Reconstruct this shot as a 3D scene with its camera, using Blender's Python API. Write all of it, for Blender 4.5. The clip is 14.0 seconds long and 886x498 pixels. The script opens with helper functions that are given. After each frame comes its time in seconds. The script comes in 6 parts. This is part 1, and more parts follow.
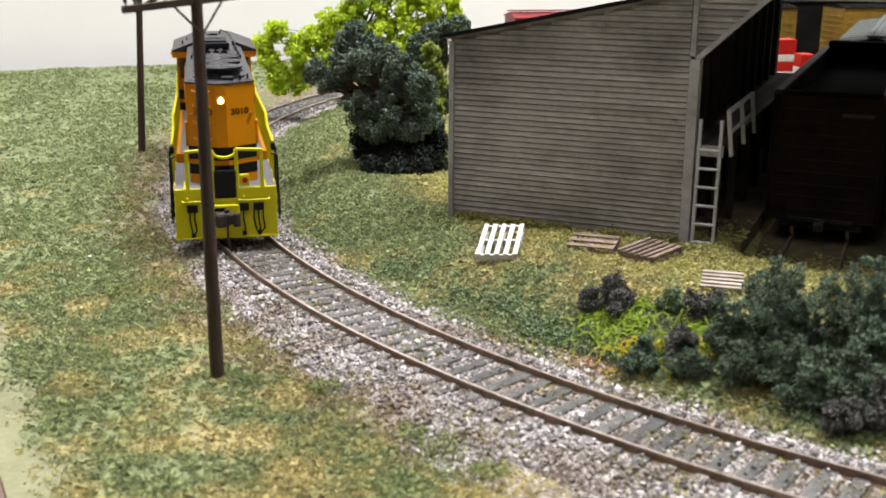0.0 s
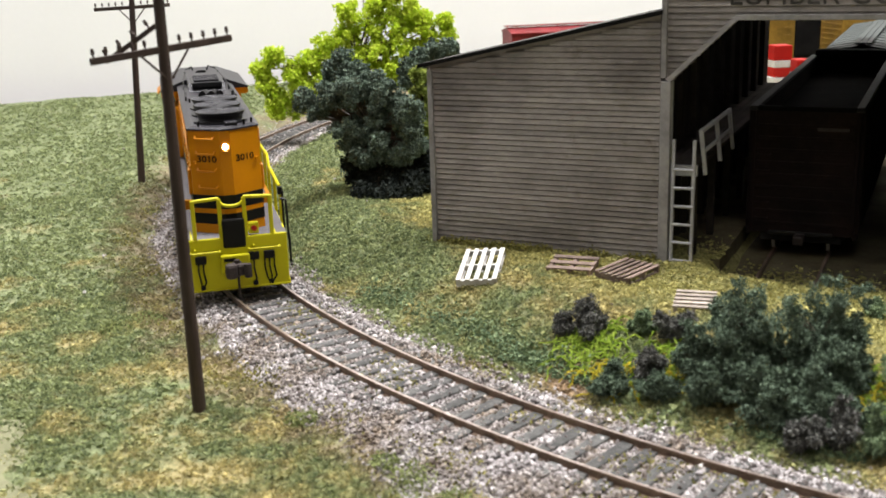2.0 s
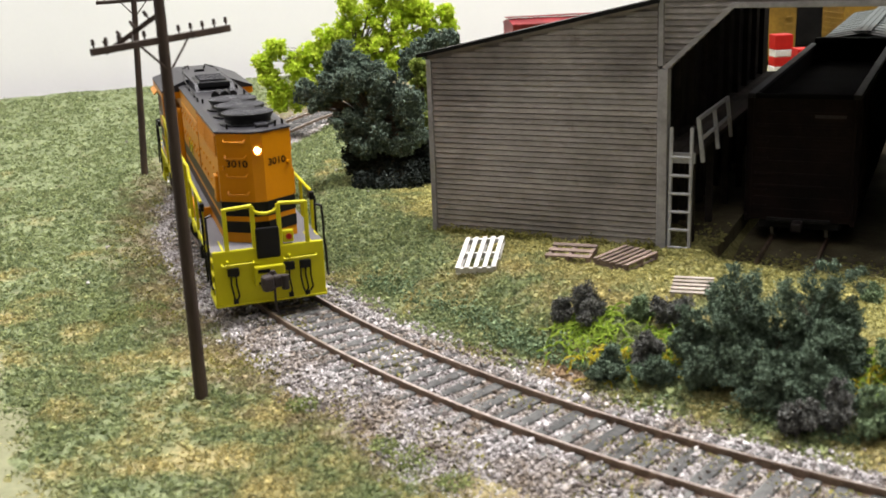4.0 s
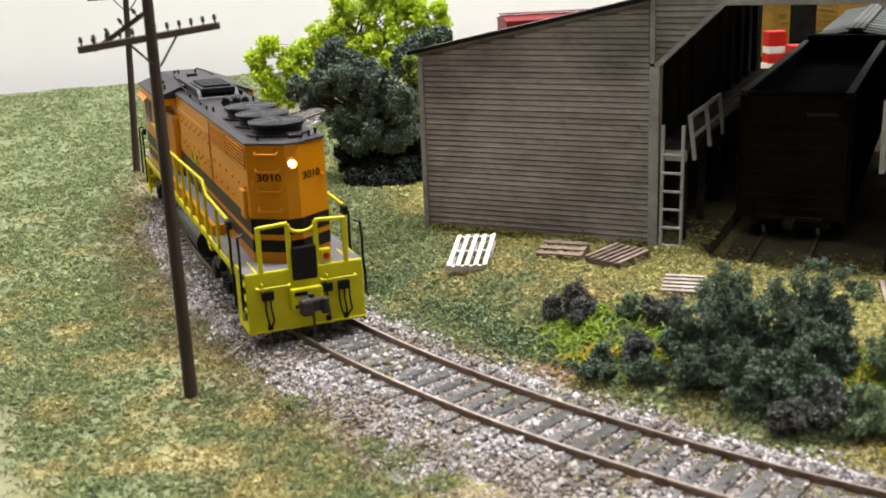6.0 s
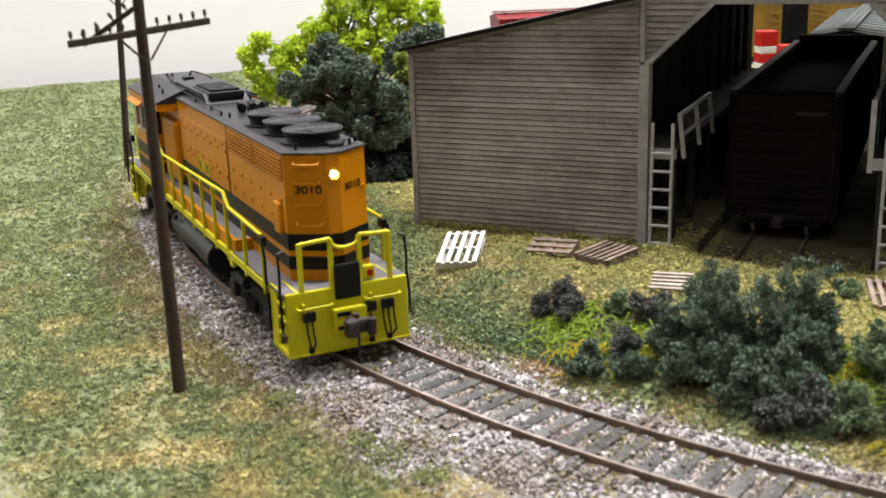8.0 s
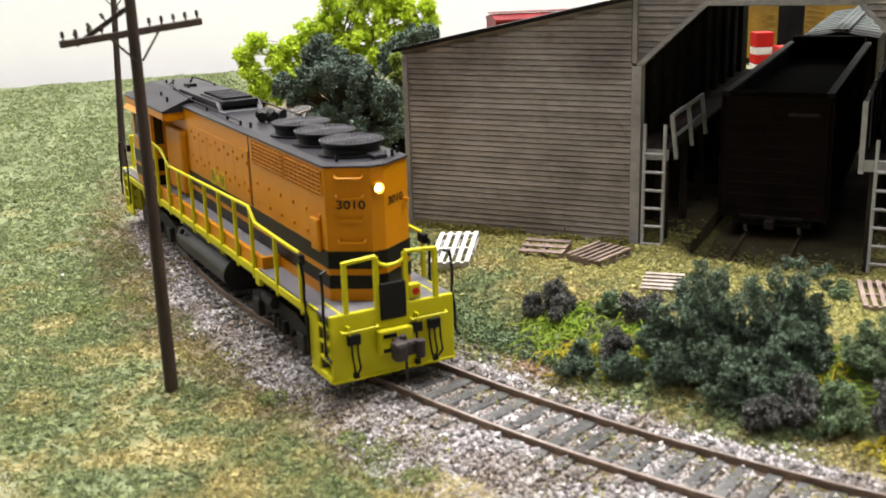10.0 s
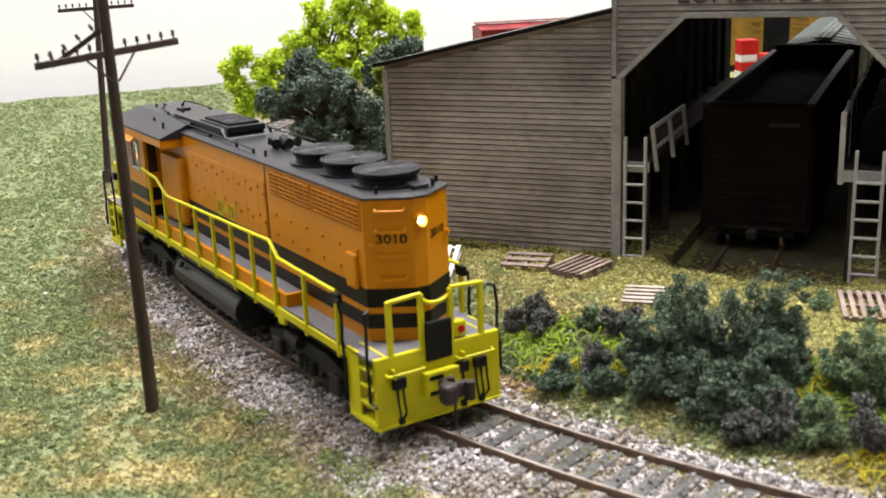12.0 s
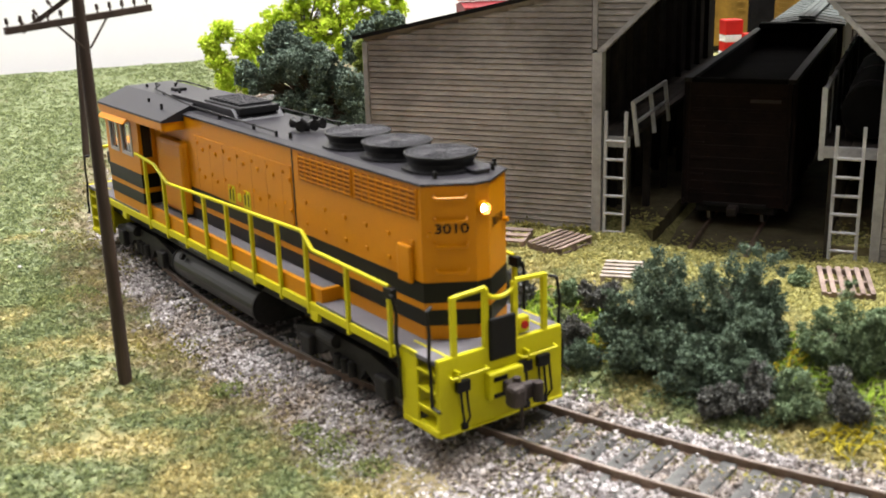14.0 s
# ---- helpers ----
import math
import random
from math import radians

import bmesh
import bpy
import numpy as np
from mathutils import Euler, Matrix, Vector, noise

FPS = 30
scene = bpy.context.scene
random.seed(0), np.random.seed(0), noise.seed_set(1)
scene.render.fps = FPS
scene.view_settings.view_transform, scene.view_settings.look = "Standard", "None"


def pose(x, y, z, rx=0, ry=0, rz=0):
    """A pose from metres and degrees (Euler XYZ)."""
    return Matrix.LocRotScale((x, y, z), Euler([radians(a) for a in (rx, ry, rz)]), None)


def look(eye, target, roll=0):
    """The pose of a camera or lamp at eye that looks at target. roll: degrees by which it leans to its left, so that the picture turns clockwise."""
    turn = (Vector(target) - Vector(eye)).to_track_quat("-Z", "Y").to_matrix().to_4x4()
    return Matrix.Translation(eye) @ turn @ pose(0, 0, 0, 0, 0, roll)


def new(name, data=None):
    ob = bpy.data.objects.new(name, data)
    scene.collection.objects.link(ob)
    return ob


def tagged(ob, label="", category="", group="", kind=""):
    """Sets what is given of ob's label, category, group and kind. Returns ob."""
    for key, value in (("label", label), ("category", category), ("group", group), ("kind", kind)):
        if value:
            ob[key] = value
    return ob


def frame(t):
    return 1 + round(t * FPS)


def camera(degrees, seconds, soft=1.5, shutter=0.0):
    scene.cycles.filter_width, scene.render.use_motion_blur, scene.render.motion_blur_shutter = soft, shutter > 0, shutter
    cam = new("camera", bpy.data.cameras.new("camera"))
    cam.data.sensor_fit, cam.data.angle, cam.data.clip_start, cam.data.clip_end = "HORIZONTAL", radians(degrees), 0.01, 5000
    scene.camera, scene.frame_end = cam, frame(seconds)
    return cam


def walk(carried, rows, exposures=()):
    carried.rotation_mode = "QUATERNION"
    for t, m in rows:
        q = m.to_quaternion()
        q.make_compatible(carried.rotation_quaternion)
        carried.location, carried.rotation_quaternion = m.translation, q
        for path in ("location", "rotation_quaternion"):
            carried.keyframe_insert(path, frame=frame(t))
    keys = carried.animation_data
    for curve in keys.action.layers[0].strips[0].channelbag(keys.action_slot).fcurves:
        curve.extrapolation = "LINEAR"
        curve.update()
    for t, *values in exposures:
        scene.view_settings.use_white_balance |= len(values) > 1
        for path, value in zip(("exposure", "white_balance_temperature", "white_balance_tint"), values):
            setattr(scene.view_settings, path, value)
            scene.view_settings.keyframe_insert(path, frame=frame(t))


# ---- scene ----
cam = camera(44.16, 14.0, soft=1.7)
cam.data.dof.use_dof, cam.data.dof.focus_distance, cam.data.dof.aperture_fstop = True, 0.39, 44.0
PATH = [
    (0, look((-0.0096, 0.0066, 0.0950), (0.0025, 0.9685, -0.1782), 0.26)),
    (0.5, look((-0.0058, 0.0036, 0.0994), (-0.0292, 0.9648, -0.1757), -1.71)),
    (1, look((-0.0006, 0.0030, 0.1015), (-0.0229, 0.9662, -0.1660), -2.22)),
    (1.5, look((0.0019, 0.0047, 0.1003), (-0.0070, 0.9668, -0.1721), -2.31)),
    (2, look((0.0030, 0.0026, 0.1016), (-0.0077, 0.9664, -0.1649), -2.00)),
    (2.5, look((0.0033, -0.0001, 0.1015), (-0.0128, 0.9630, -0.1671), -1.95)),
    (3, look((0.0036, -0.0001, 0.1008), (-0.0131, 0.9630, -0.1681), -2.28)),
    (5.5, look((0.0058, -0.0000, 0.1010), (-0.0093, 0.9606, -0.1764), -2.46)),
    (6, look((0.0059, 0.0007, 0.1011), (-0.0061, 0.9618, -0.1748), -2.34)),
    (6.5, look((0.0058, 0.0010, 0.1008), (-0.0031, 0.9621, -0.1753), -2.23)),
    (7, look((0.0073, 0.0010, 0.1005), (0.0011, 0.9616, -0.1776), -2.27)),
    (7.5, look((0.0068, 0.0004, 0.1007), (0.0003, 0.9610, -0.1770), -2.03)),
    (10, look((0.0086, -0.0008, 0.1009), (0.0040, 0.9600, -0.1763), -1.84)),
    (10.5, look((0.0101, -0.0014, 0.1026), (0.0048, 0.9608, -0.1696), -2.22)),
    (11, look((0.0104, -0.0015, 0.1022), (0.0055, 0.9608, -0.1696), -2.19)),
    (11.5, look((0.0114, -0.0004, 0.1021), (0.0103, 0.9618, -0.1704), -2.23)),
    (12, look((0.0121, -0.0002, 0.1029), (0.0132, 0.9623, -0.1685), -2.43)),
    (12.5, look((0.0127, 0.0000, 0.1036), (0.0168, 0.9625, -0.1677), -2.28)),
    (13, look((0.0141, 0.0008, 0.1031), (0.0226, 0.9635, -0.1675), -2.29)),
    (13.5, look((0.0141, 0.0010, 0.1014), (0.0268, 0.9613, -0.1774), -2.08)),
    (14, look((0.0139, 0.0015, 0.0998), (0.0279, 0.9594, -0.1871), -1.86)),
]
walk(cam, PATH, exposures=[(0.0, 0.30), (7.0, 0.29), (10.0, 0.48), (13.0, 0.54), (14.0, 0.62)])

# ---- light: a closed room with ceiling fluorescents ----
world = bpy.data.worlds.new("room_air")
world.use_nodes = True
world.node_tree.nodes["Background"].inputs[0].default_value = (0.9, 0.95, 1.0, 1)
world.node_tree.nodes["Background"].inputs[1].default_value = 0.05
scene.world = world


def ceiling_lamp(x, y, sx, sy, watts):
    data = bpy.data.lights.new("fluorescent_light", "AREA")
    data.shape, data.size, data.size_y, data.energy = "RECTANGLE", sx, sy, watts
    data.color = (1.0, 0.98, 0.985)
    ob = new("fluorescent_light", data)
    ob.matrix_world = pose(x, y, 1.33)
    return ob


ceiling_lamp(0.42, 0.40, 1.2, 0.16, 37.0)
ceiling_lamp(-0.75, 0.45, 1.2, 0.16, 18.0)
ceiling_lamp(-0.15, -0.75, 1.2, 0.16, 4.0)

# ---- materials ----
CM = 0.01


def nodes_of(name):
    m = bpy.data.materials.new(name)
    m.use_nodes = True
    t = m.node_tree
    return m, t, t.nodes["Principled BSDF"]


def noise_at(t, scale, detail=4.0, rough=0.6, stretch=None):
    co = t.nodes.new("ShaderNodeTexCoord")
    n = t.nodes.new("ShaderNodeTexNoise")
    n.inputs["Scale"].default_value, n.inputs["Detail"].default_value, n.inputs["Roughness"].default_value = scale, detail, rough
    src = co.outputs["Object"]
    if stretch:
        mp = t.nodes.new("ShaderNodeMapping")
        mp.inputs["Scale"].default_value = stretch
        t.links.new(src, mp.inputs["Vector"])
        src = mp.outputs["Vector"]
    t.links.new(src, n.inputs["Vector"])
    return n.outputs["Fac"]


def ramp(t, fac, stops):
    r = t.nodes.new("ShaderNodeValToRGB")
    while len(r.color_ramp.elements) < len(stops):
        r.color_ramp.elements.new(0.5)
    for e, (p, c) in zip(r.color_ramp.elements, stops):
        e.position, e.color = p, (*c, 1)
    t.links.new(fac, r.inputs["Fac"])
    return r.outputs["Color"]


def mixed(t, fac, a, b, kind="MIX"):
    m = t.nodes.new("ShaderNodeMix")
    m.data_type, m.blend_type = "RGBA", kind
    for socket, value in ((m.inputs["Factor"], fac), (m.inputs["A"], a), (m.inputs["B"], b)):
        if isinstance(value, (int, float)):
            socket.default_value = value
        elif isinstance(value, tuple):
            socket.default_value = (*value, 1)
        else:
            t.links.new(value, socket)
    return m.outputs["Result"]


def bumped(t, b, height, strength, distance=0.0006):
    n = t.nodes.new("ShaderNodeBump")
    n.inputs["Strength"].default_value, n.inputs["Distance"].default_value = strength, distance
    t.links.new(height, n.inputs["Height"])
    t.links.new(n.outputs["Normal"], b.inputs["Normal"])


def surface(name, c1, c2, scale=60, fine=900, rough=0.7, metal=0.0, spec=0.3, bump=0.25, vary="", amount=0.25, stretch=None, wear=None, lo=0.35, hi=0.65, speck=0.35):
    """Two-scale procedural surface: broad stains between c1 and c2, fine grain as relief, and a tone per object or island."""
    m, t, b = nodes_of(name)
    col = ramp(t, noise_at(t, scale, 5, 0.65, stretch), [(lo, c1), (hi, c2)])
    grain = noise_at(t, fine, 3, 0.7, stretch)
    col = mixed(t, speck, col, ramp(t, grain, [(0.3, (0.45, 0.45, 0.45)), (0.7, (1.3, 1.3, 1.3))]), "MULTIPLY")
    if wear:
        spots = ramp(t, noise_at(t, scale * 5, 6, 0.75), [(0.60, (0, 0, 0)), (0.72, (1, 1, 1))])
        col = mixed(t, spots, col, wear)
    if vary:
        if vary == "island":
            rnd = t.nodes.new("ShaderNodeNewGeometry").outputs["Random Per Island"]
        else:
            rnd = t.nodes.new("ShaderNodeObjectInfo").outputs["Random"]
        tone = ramp(t, rnd, [(0.0, (1 - amount,) * 3), (1.0, (1 + amount,) * 3)])
        col = mixed(t, 1.0, col, tone, "MULTIPLY")
    t.links.new(col, b.inputs["Base Color"])
    b.inputs["Roughness"].default_value, b.inputs["Metallic"].default_value, b.inputs["Specular IOR Level"].default_value = rough, metal, spec
    if bump:
        bumped(t, b, grain, bump)
    return m


def turf(name, island=False):
    """Ground foam: dark green, olive and straw patches, greener to the back, strawy in the yard."""
    m, t, b = nodes_of(name)
    green = ramp(t, noise_at(t, 420, 3, 0.7), [(0.35, (0.090, 0.112, 0.058)), (0.65, (0.225, 0.252, 0.128))])
    straw = ramp(t, noise_at(t, 500, 3, 0.7), [(0.35, (0.195, 0.168, 0.080)), (0.65, (0.380, 0.325, 0.158))])
    patch = noise_at(t, 42, 6, 0.68)
    sep = t.nodes.new("ShaderNodeSeparateXYZ")
    t.links.new(t.nodes.new("ShaderNodeTexCoord").outputs["Object"], sep.inputs[0])
    back = t.nodes.new("ShaderNodeMapRange")
    back.inputs["From Min"].default_value, back.inputs["From Max"].default_value = 0.18, 0.50
    back.inputs["To Min"].default_value, back.inputs["To Max"].default_value = 0.06, -0.17
    t.links.new(sep.outputs["Y"], back.inputs["Value"])
    far = t.nodes.new("ShaderNodeVectorMath")
    far.operation = "DISTANCE"
    far.inputs[1].default_value = (TX * CM, TY * CM, 0)
    t.links.new(t.nodes.new("ShaderNodeTexCoord").outputs["Object"], far.inputs[0])
    yard = t.nodes.new("ShaderNodeMapRange")
    yard.inputs["From Min"].default_value, yard.inputs["From Max"].default_value = (TR - 4.0) * CM, (TR - 7.2) * CM
    yard.inputs["To Min"].default_value, yard.inputs["To Max"].default_value = -0.07, 0.16
    t.links.new(far.outputs["Value"], yard.inputs["Value"])
    add = t.nodes.new("ShaderNodeMath")
    t.links.new(patch, add.inputs[0])
    t.links.new(back.outputs[0], add.inputs[1])
    add2 = t.nodes.new("ShaderNodeMath")
    t.links.new(add.outputs[0], add2.inputs[0])
    t.links.new(yard.outputs[0], add2.inputs[1])
    sun_dried = ramp(t, noise_at(t, 500, 3, 0.7), [(0.35, (0.200, 0.190, 0.072)), (0.65, (0.40, 0.378, 0.160))])
    inside = t.nodes.new("ShaderNodeMath")
    inside.operation, inside.inputs[1].default_value = "MULTIPLY", 5.0
    inside.use_clamp = True
    t.links.new(yard.outputs[0], inside.inputs[0])
    straw = mixed(t, inside.outputs[0], straw, sun_dried)
    col = mixed(t, ramp(t, add2.outputs[0], [(0.41, (0, 0, 0)), (0.55, (1, 1, 1))]), green, straw)
    soil = ramp(t, noise_at(t, 130, 5, 0.7), [(0.64, (0, 0, 0)), (0.76, (1, 1, 1))])
    col = mixed(t, soil, col, (0.16, 0.145, 0.085))
    # a belt of brown grit where the turf meets the ballast
    belt = t.nodes.new("ShaderNodeMapRange")
    belt.inputs["From Min"].default_value, belt.inputs["From Max"].default_value = (TR + 4.6) * CM, (TR + 2.6) * CM
    belt.inputs["To Min"].default_value, belt.inputs["To Max"].default_value = 0.0, 0.26
    t.links.new(far.outputs["Value"], belt.inputs["Value"])
    outer = t.nodes.new("ShaderNodeMapRange")
    outer.inputs["From Min"].default_value, outer.inputs["From Max"].default_value = TR * CM, (TR + 0.4) * CM
    t.links.new(far.outputs["Value"], outer.inputs["Value"])
    grit = t.nodes.new("ShaderNodeMath")
    grit.operation = "MULTIPLY_ADD"
    t.links.new(belt.outputs[0], grit.inputs[0])
    t.links.new(outer.outputs[0], grit.inputs[1])
    t.links.new(noise_at(t, 90, 5, 0.75), grit.inputs[2])
    col = mixed(t, ramp(t, grit.outputs[0], [(0.58, (0, 0, 0)), (0.80, (0.85, 0.85, 0.85))]), col, ramp(t, noise_at(t, 700, 3, 0.7), [(0.35, (0.10, 0.075, 0.045)), (0.65, (0.29, 0.235, 0.16))]))
    bank = t.nodes.new("ShaderNodeVectorMath")
    bank.operation, bank.inputs[1].default_value = "DISTANCE", (0.0295, 0.242, 0.002)
    t.links.new(t.nodes.new("ShaderNodeTexCoord").outputs["Object"], bank.inputs[0])
    spot = t.nodes.new("ShaderNodeMapRange")
    spot.inputs["From Min"].default_value, spot.inputs["From Max"].default_value = 0.013, 0.004
    t.links.new(bank.outputs["Value"], spot.inputs["Value"])
    col = mixed(t, spot.outputs[0], col, ramp(t, noise_at(t, 600, 4, 0.7), [(0.35, (0.12, 0.08, 0.05)), (0.65, (0.30, 0.215, 0.145))]))
    if island:
        rnd = t.nodes.new("ShaderNodeNewGeometry").outputs["Random Per Island"]
        col = mixed(t, 1.0, col, ramp(t, rnd, [(0, (0.9, 0.95, 0.9)), (0.8, (1.65, 1.65, 1.5)), (1, (1.95, 1.92, 1.75))]), "MULTIPLY")
    t.links.new(col, b.inputs["Base Color"])
    b.inputs["Roughness"].default_value, b.inputs["Specular IOR Level"].default_value = 0.95, 0.1
    if island:
        tr = t.nodes.new("ShaderNodeBsdfTranslucent")
        t.links.new(col, tr.inputs["Color"])
        mx = t.nodes.new("ShaderNodeMixShader")
        mx.inputs[0].default_value = 0.4
        t.links.new(b.outputs[0], mx.inputs[1])
        t.links.new(tr.outputs[0], mx.inputs[2])
        t.links.new(mx.outputs[0], t.nodes["Material Output"].inputs[0])
    else:
        bumped(t, b, noise_at(t, 1500, 4, 0.8), 0.6, 0.0008)
    return m


def stones(name):
    """Ballast chips: white to mauve grey with some dark and rusty ones."""
    m, t, b = nodes_of(name)
    rnd = t.nodes.new("ShaderNodeNewGeometry").outputs["Random Per Island"]
    col = ramp(t, rnd, [(0.0, (0.11, 0.09, 0.085)), (0.2, (0.18, 0.16, 0.153)), (0.5, (0.32, 0.295, 0.292)), (0.8, (0.45, 0.42, 0.415)), (1.0, (0.64, 0.61, 0.60))])
    dirt = ramp(t, noise_at(t, 60, 5, 0.7), [(0.46, (1, 1, 1)), (0.64, (0.55, 0.47, 0.36))])
    col = mixed(t, 1.0, col, dirt, "MULTIPLY")
    t.links.new(col, b.inputs["Base Color"])
    b.inputs["Roughness"].default_value, b.inputs["Specular IOR Level"].default_value = 0.8, 0.3
    return m


def flakes(name, dark, light, through_light=0.0, rough=0.9):
    m, t, b = nodes_of(name)
    rnd = t.nodes.new("ShaderNodeNewGeometry").outputs["Random Per Island"]
    col = ramp(t, rnd, [(0.0, dark), (1.0, light)])
    col = mixed(t, 0.5, col, ramp(t, noise_at(t, 250, 4, 0.7), [(0.35, (0.55, 0.55, 0.55)), (0.65, (1.35, 1.35, 1.3))]), "MULTIPLY")
    t.links.new(col, b.inputs["Base Color"])
    b.inputs["Roughness"].default_value, b.inputs["Specular IOR Level"].default_value = rough, 0.12
    if through_light:
        tr = t.nodes.new("ShaderNodeBsdfTranslucent")
        t.links.new(col, tr.inputs["Color"])
        mx = t.nodes.new("ShaderNodeMixShader")
        mx.inputs[0].default_value = through_light
        t.links.new(b.outputs[0], mx.inputs[1])
        t.links.new(tr.outputs[0], mx.inputs[2])
        t.links.new(mx.outputs[0], t.nodes["Material Output"].inputs[0])
    return m


def glowing(name, colour, strength):
    m, t, b = nodes_of(name)
    b.inputs["Base Color"].default_value = (*colour, 1)
    b.inputs["Emission Color"].default_value, b.inputs["Emission Strength"].default_value = (*colour, 1), strength
    return m


def plastic(name, c, rough=0.45, spec=0.45, bump=0.02, soil=0.8):
    return surface(name, tuple(v * soil for v in c), c, scale=45, fine=1400, rough=rough, spec=spec, bump=bump, lo=0.3, hi=0.6, speck=0.08)


TX, TY, TR = 31.232, 51.350, 41.696
M_TURF, M_CLUMP, M_STONE = turf("ground_foam"), turf("foam_clump", True), stones("ballast_chips")
M_BED = surface("ballast_bed", (0.22, 0.19, 0.17), (0.42, 0.39, 0.38), 300, 1500, 0.95, bump=0.6)
M_TIE = surface("weathered_tie", (0.055, 0.054, 0.052), (0.135, 0.133, 0.125), 150, 900, 0.9, vary="object", amount=0.3, bump=0.4, stretch=(1, 1, 1))
M_RAIL = surface("rusty_rail", (0.13, 0.088, 0.062), (0.27, 0.19, 0.14), 120, 900, 0.6, metal=0.3, bump=0.2)
M_RAILTOP = surface("polished_rail_head", (0.50, 0.42, 0.37), (0.74, 0.66, 0.60), 160, 900, 0.36, metal=0.9, bump=0.05)
M_POLE = surface("brown_pole", (0.030, 0.020, 0.016), (0.07, 0.047, 0.036), 90, 700, 0.6, bump=0.3, stretch=(1, 1, 0.15))
M_SIDING = surface("grey_siding", (0.105, 0.092, 0.086), (0.325, 0.300, 0.284), 24, 500, 0.8, vary="object", amount=0.12, bump=0.5, stretch=(0.6, 0.6, 1), wear=(0.13, 0.10, 0.088), lo=0.30, hi=0.56)
# darker than the siding: the shade in the bay is in this plank colour
M_PLANK = surface("shaded_platform_plank", (0.035, 0.029, 0.026), (0.075, 0.062, 0.055), 60, 700, 0.9, spec=0.1, vary="object", bump=0.2)
M_TRIM = surface("grey_trim", (0.22, 0.214, 0.218), (0.34, 0.332, 0.338), 60, 600, 0.8, vary="object", amount=0.1, bump=0.2)
M_LADDER = surface("light_grey_wood", (0.30, 0.30, 0.312), (0.44, 0.44, 0.456), 80, 700, 0.75, bump=0.1)
M_ROOF = surface("tar_roof", (0.035, 0.033, 0.03), (0.08, 0.075, 0.07), 80, 900, 0.9, bump=0.5)
# inner boards carry the shed's interior shade in their base colour
M_INNER = surface("shaded_inner_boards", (0.022, 0.018, 0.016), (0.055, 0.046, 0.038), 50, 500, 0.95, spec=0.1, vary="object", bump=0.3)
# the shade inside the shed is put into these two car colours
M_CAR = surface("dark_brown_car", (0.010, 0.007, 0.006), (0.022, 0.013, 0.011), 60, 700, 0.85, spec=0.12, bump=0.15)
M_CARROOF = surface("near_black_car_roof", (0.004, 0.0038, 0.0036), (0.009, 0.0082, 0.0078), 60, 700, 0.95, spec=0.05, bump=0.15)
M_PALW = surface("white_pallet", (0.46, 0.44, 0.41), (0.62, 0.60, 0.57), 150, 800, 0.8, bump=0.1)
M_PALB = surface("brown_pallet", (0.15, 0.108, 0.086), (0.28, 0.21, 0.175), 150, 800, 0.85, vary="object", amount=0.3, bump=0.2)
M_PALG = surface("grey_pallet", (0.24, 0.20, 0.168), (0.39, 0.34, 0.29), 150, 800, 0.85, vary="object", amount=0.2, bump=0.2)
M_ORANGE = plastic("orange_paint", (0.55, 0.205, 0.0008), 0.38, spec=0.22, soil=0.9)
M_YELLOW = plastic("bright_yellow_paint", (0.53, 0.485, 0.004), 0.5, spec=0.25, soil=0.9)
M_BLACK = plastic("black_paint", (0.0055, 0.0052, 0.0052), 0.42, spec=0.2)
M_GREYDECK = plastic("grey_deck", (0.125, 0.118, 0.128), 0.65, bump=0.2)
M_LOCOROOF = plastic("dark_grey_roof", (0.021, 0.020, 0.024), 0.42, spec=0.25, bump=0.04)
M_FAN = plastic("fan_black", (0.010, 0.010, 0.011), 0.4, spec=0.25)
M_UNDER = surface("sooty_running_gear", (0.0048, 0.0045, 0.0045), (0.022, 0.020, 0.019), 90, 900, 0.6, spec=0.25, bump=0.1)
M_TANK = plastic("satin_black_tank", (0.016, 0.0155, 0.016), 0.34, spec=0.4, bump=0.05)
M_WHEEL = surface("worn_steel", (0.20, 0.18, 0.17), (0.42, 0.40, 0.38), 200, 900, 0.35, metal=0.8, bump=0.1)
M_COUPLER = surface("dull_coupler", (0.025, 0.019, 0.017), (0.055, 0.043, 0.04), 200, 900, 0.6, metal=0.3, bump=0.2)
def clear_glass(name):
    m, t, b = nodes_of(name)
    b.inputs["Base Color"].default_value = (0.86, 0.87, 0.86, 1)
    b.inputs["Transmission Weight"].default_value, b.inputs["Roughness"].default_value, b.inputs["IOR"].default_value = 1.0, 0.04, 1.1
    return m


M_GLASS = clear_glass("cab_window_glass")
# opaque pane whose near-black colour holds the darkness of the cab behind
M_DARKPANE = plastic("opaque_dark_pane", (0.022, 0.020, 0.020), 0.12, spec=0.6, bump=0.0)
M_FRAMEGREY = plastic("window_frame_grey", (0.42, 0.40, 0.37), 0.5)
M_HEAD = glowing("headlight_glow", (1.0, 0.93, 0.72), 18.0)
M_RED = plastic("red_paint", (0.40, 0.014, 0.010), 0.5, spec=0.2)
M_REDCAR = surface("faded_red_car", (0.13, 0.010, 0.012), (0.24, 0.022, 0.026), 60, 700, 0.5, bump=0.1)
M_YCAR = surface("yellow_ochre_car", (0.12, 0.066, 0.007), (0.22, 0.122, 0.015), 60, 700, 0.55, bump=0.1)
M_GREENGREY = plastic("grey_green_paint", (0.042, 0.052, 0.048), 0.6)
M_WALL = surface("white_wall_paint", (0.79, 0.78, 0.765), (0.83, 0.82, 0.805), 4, 300, 0.9, bump=0.0, speck=0.02)
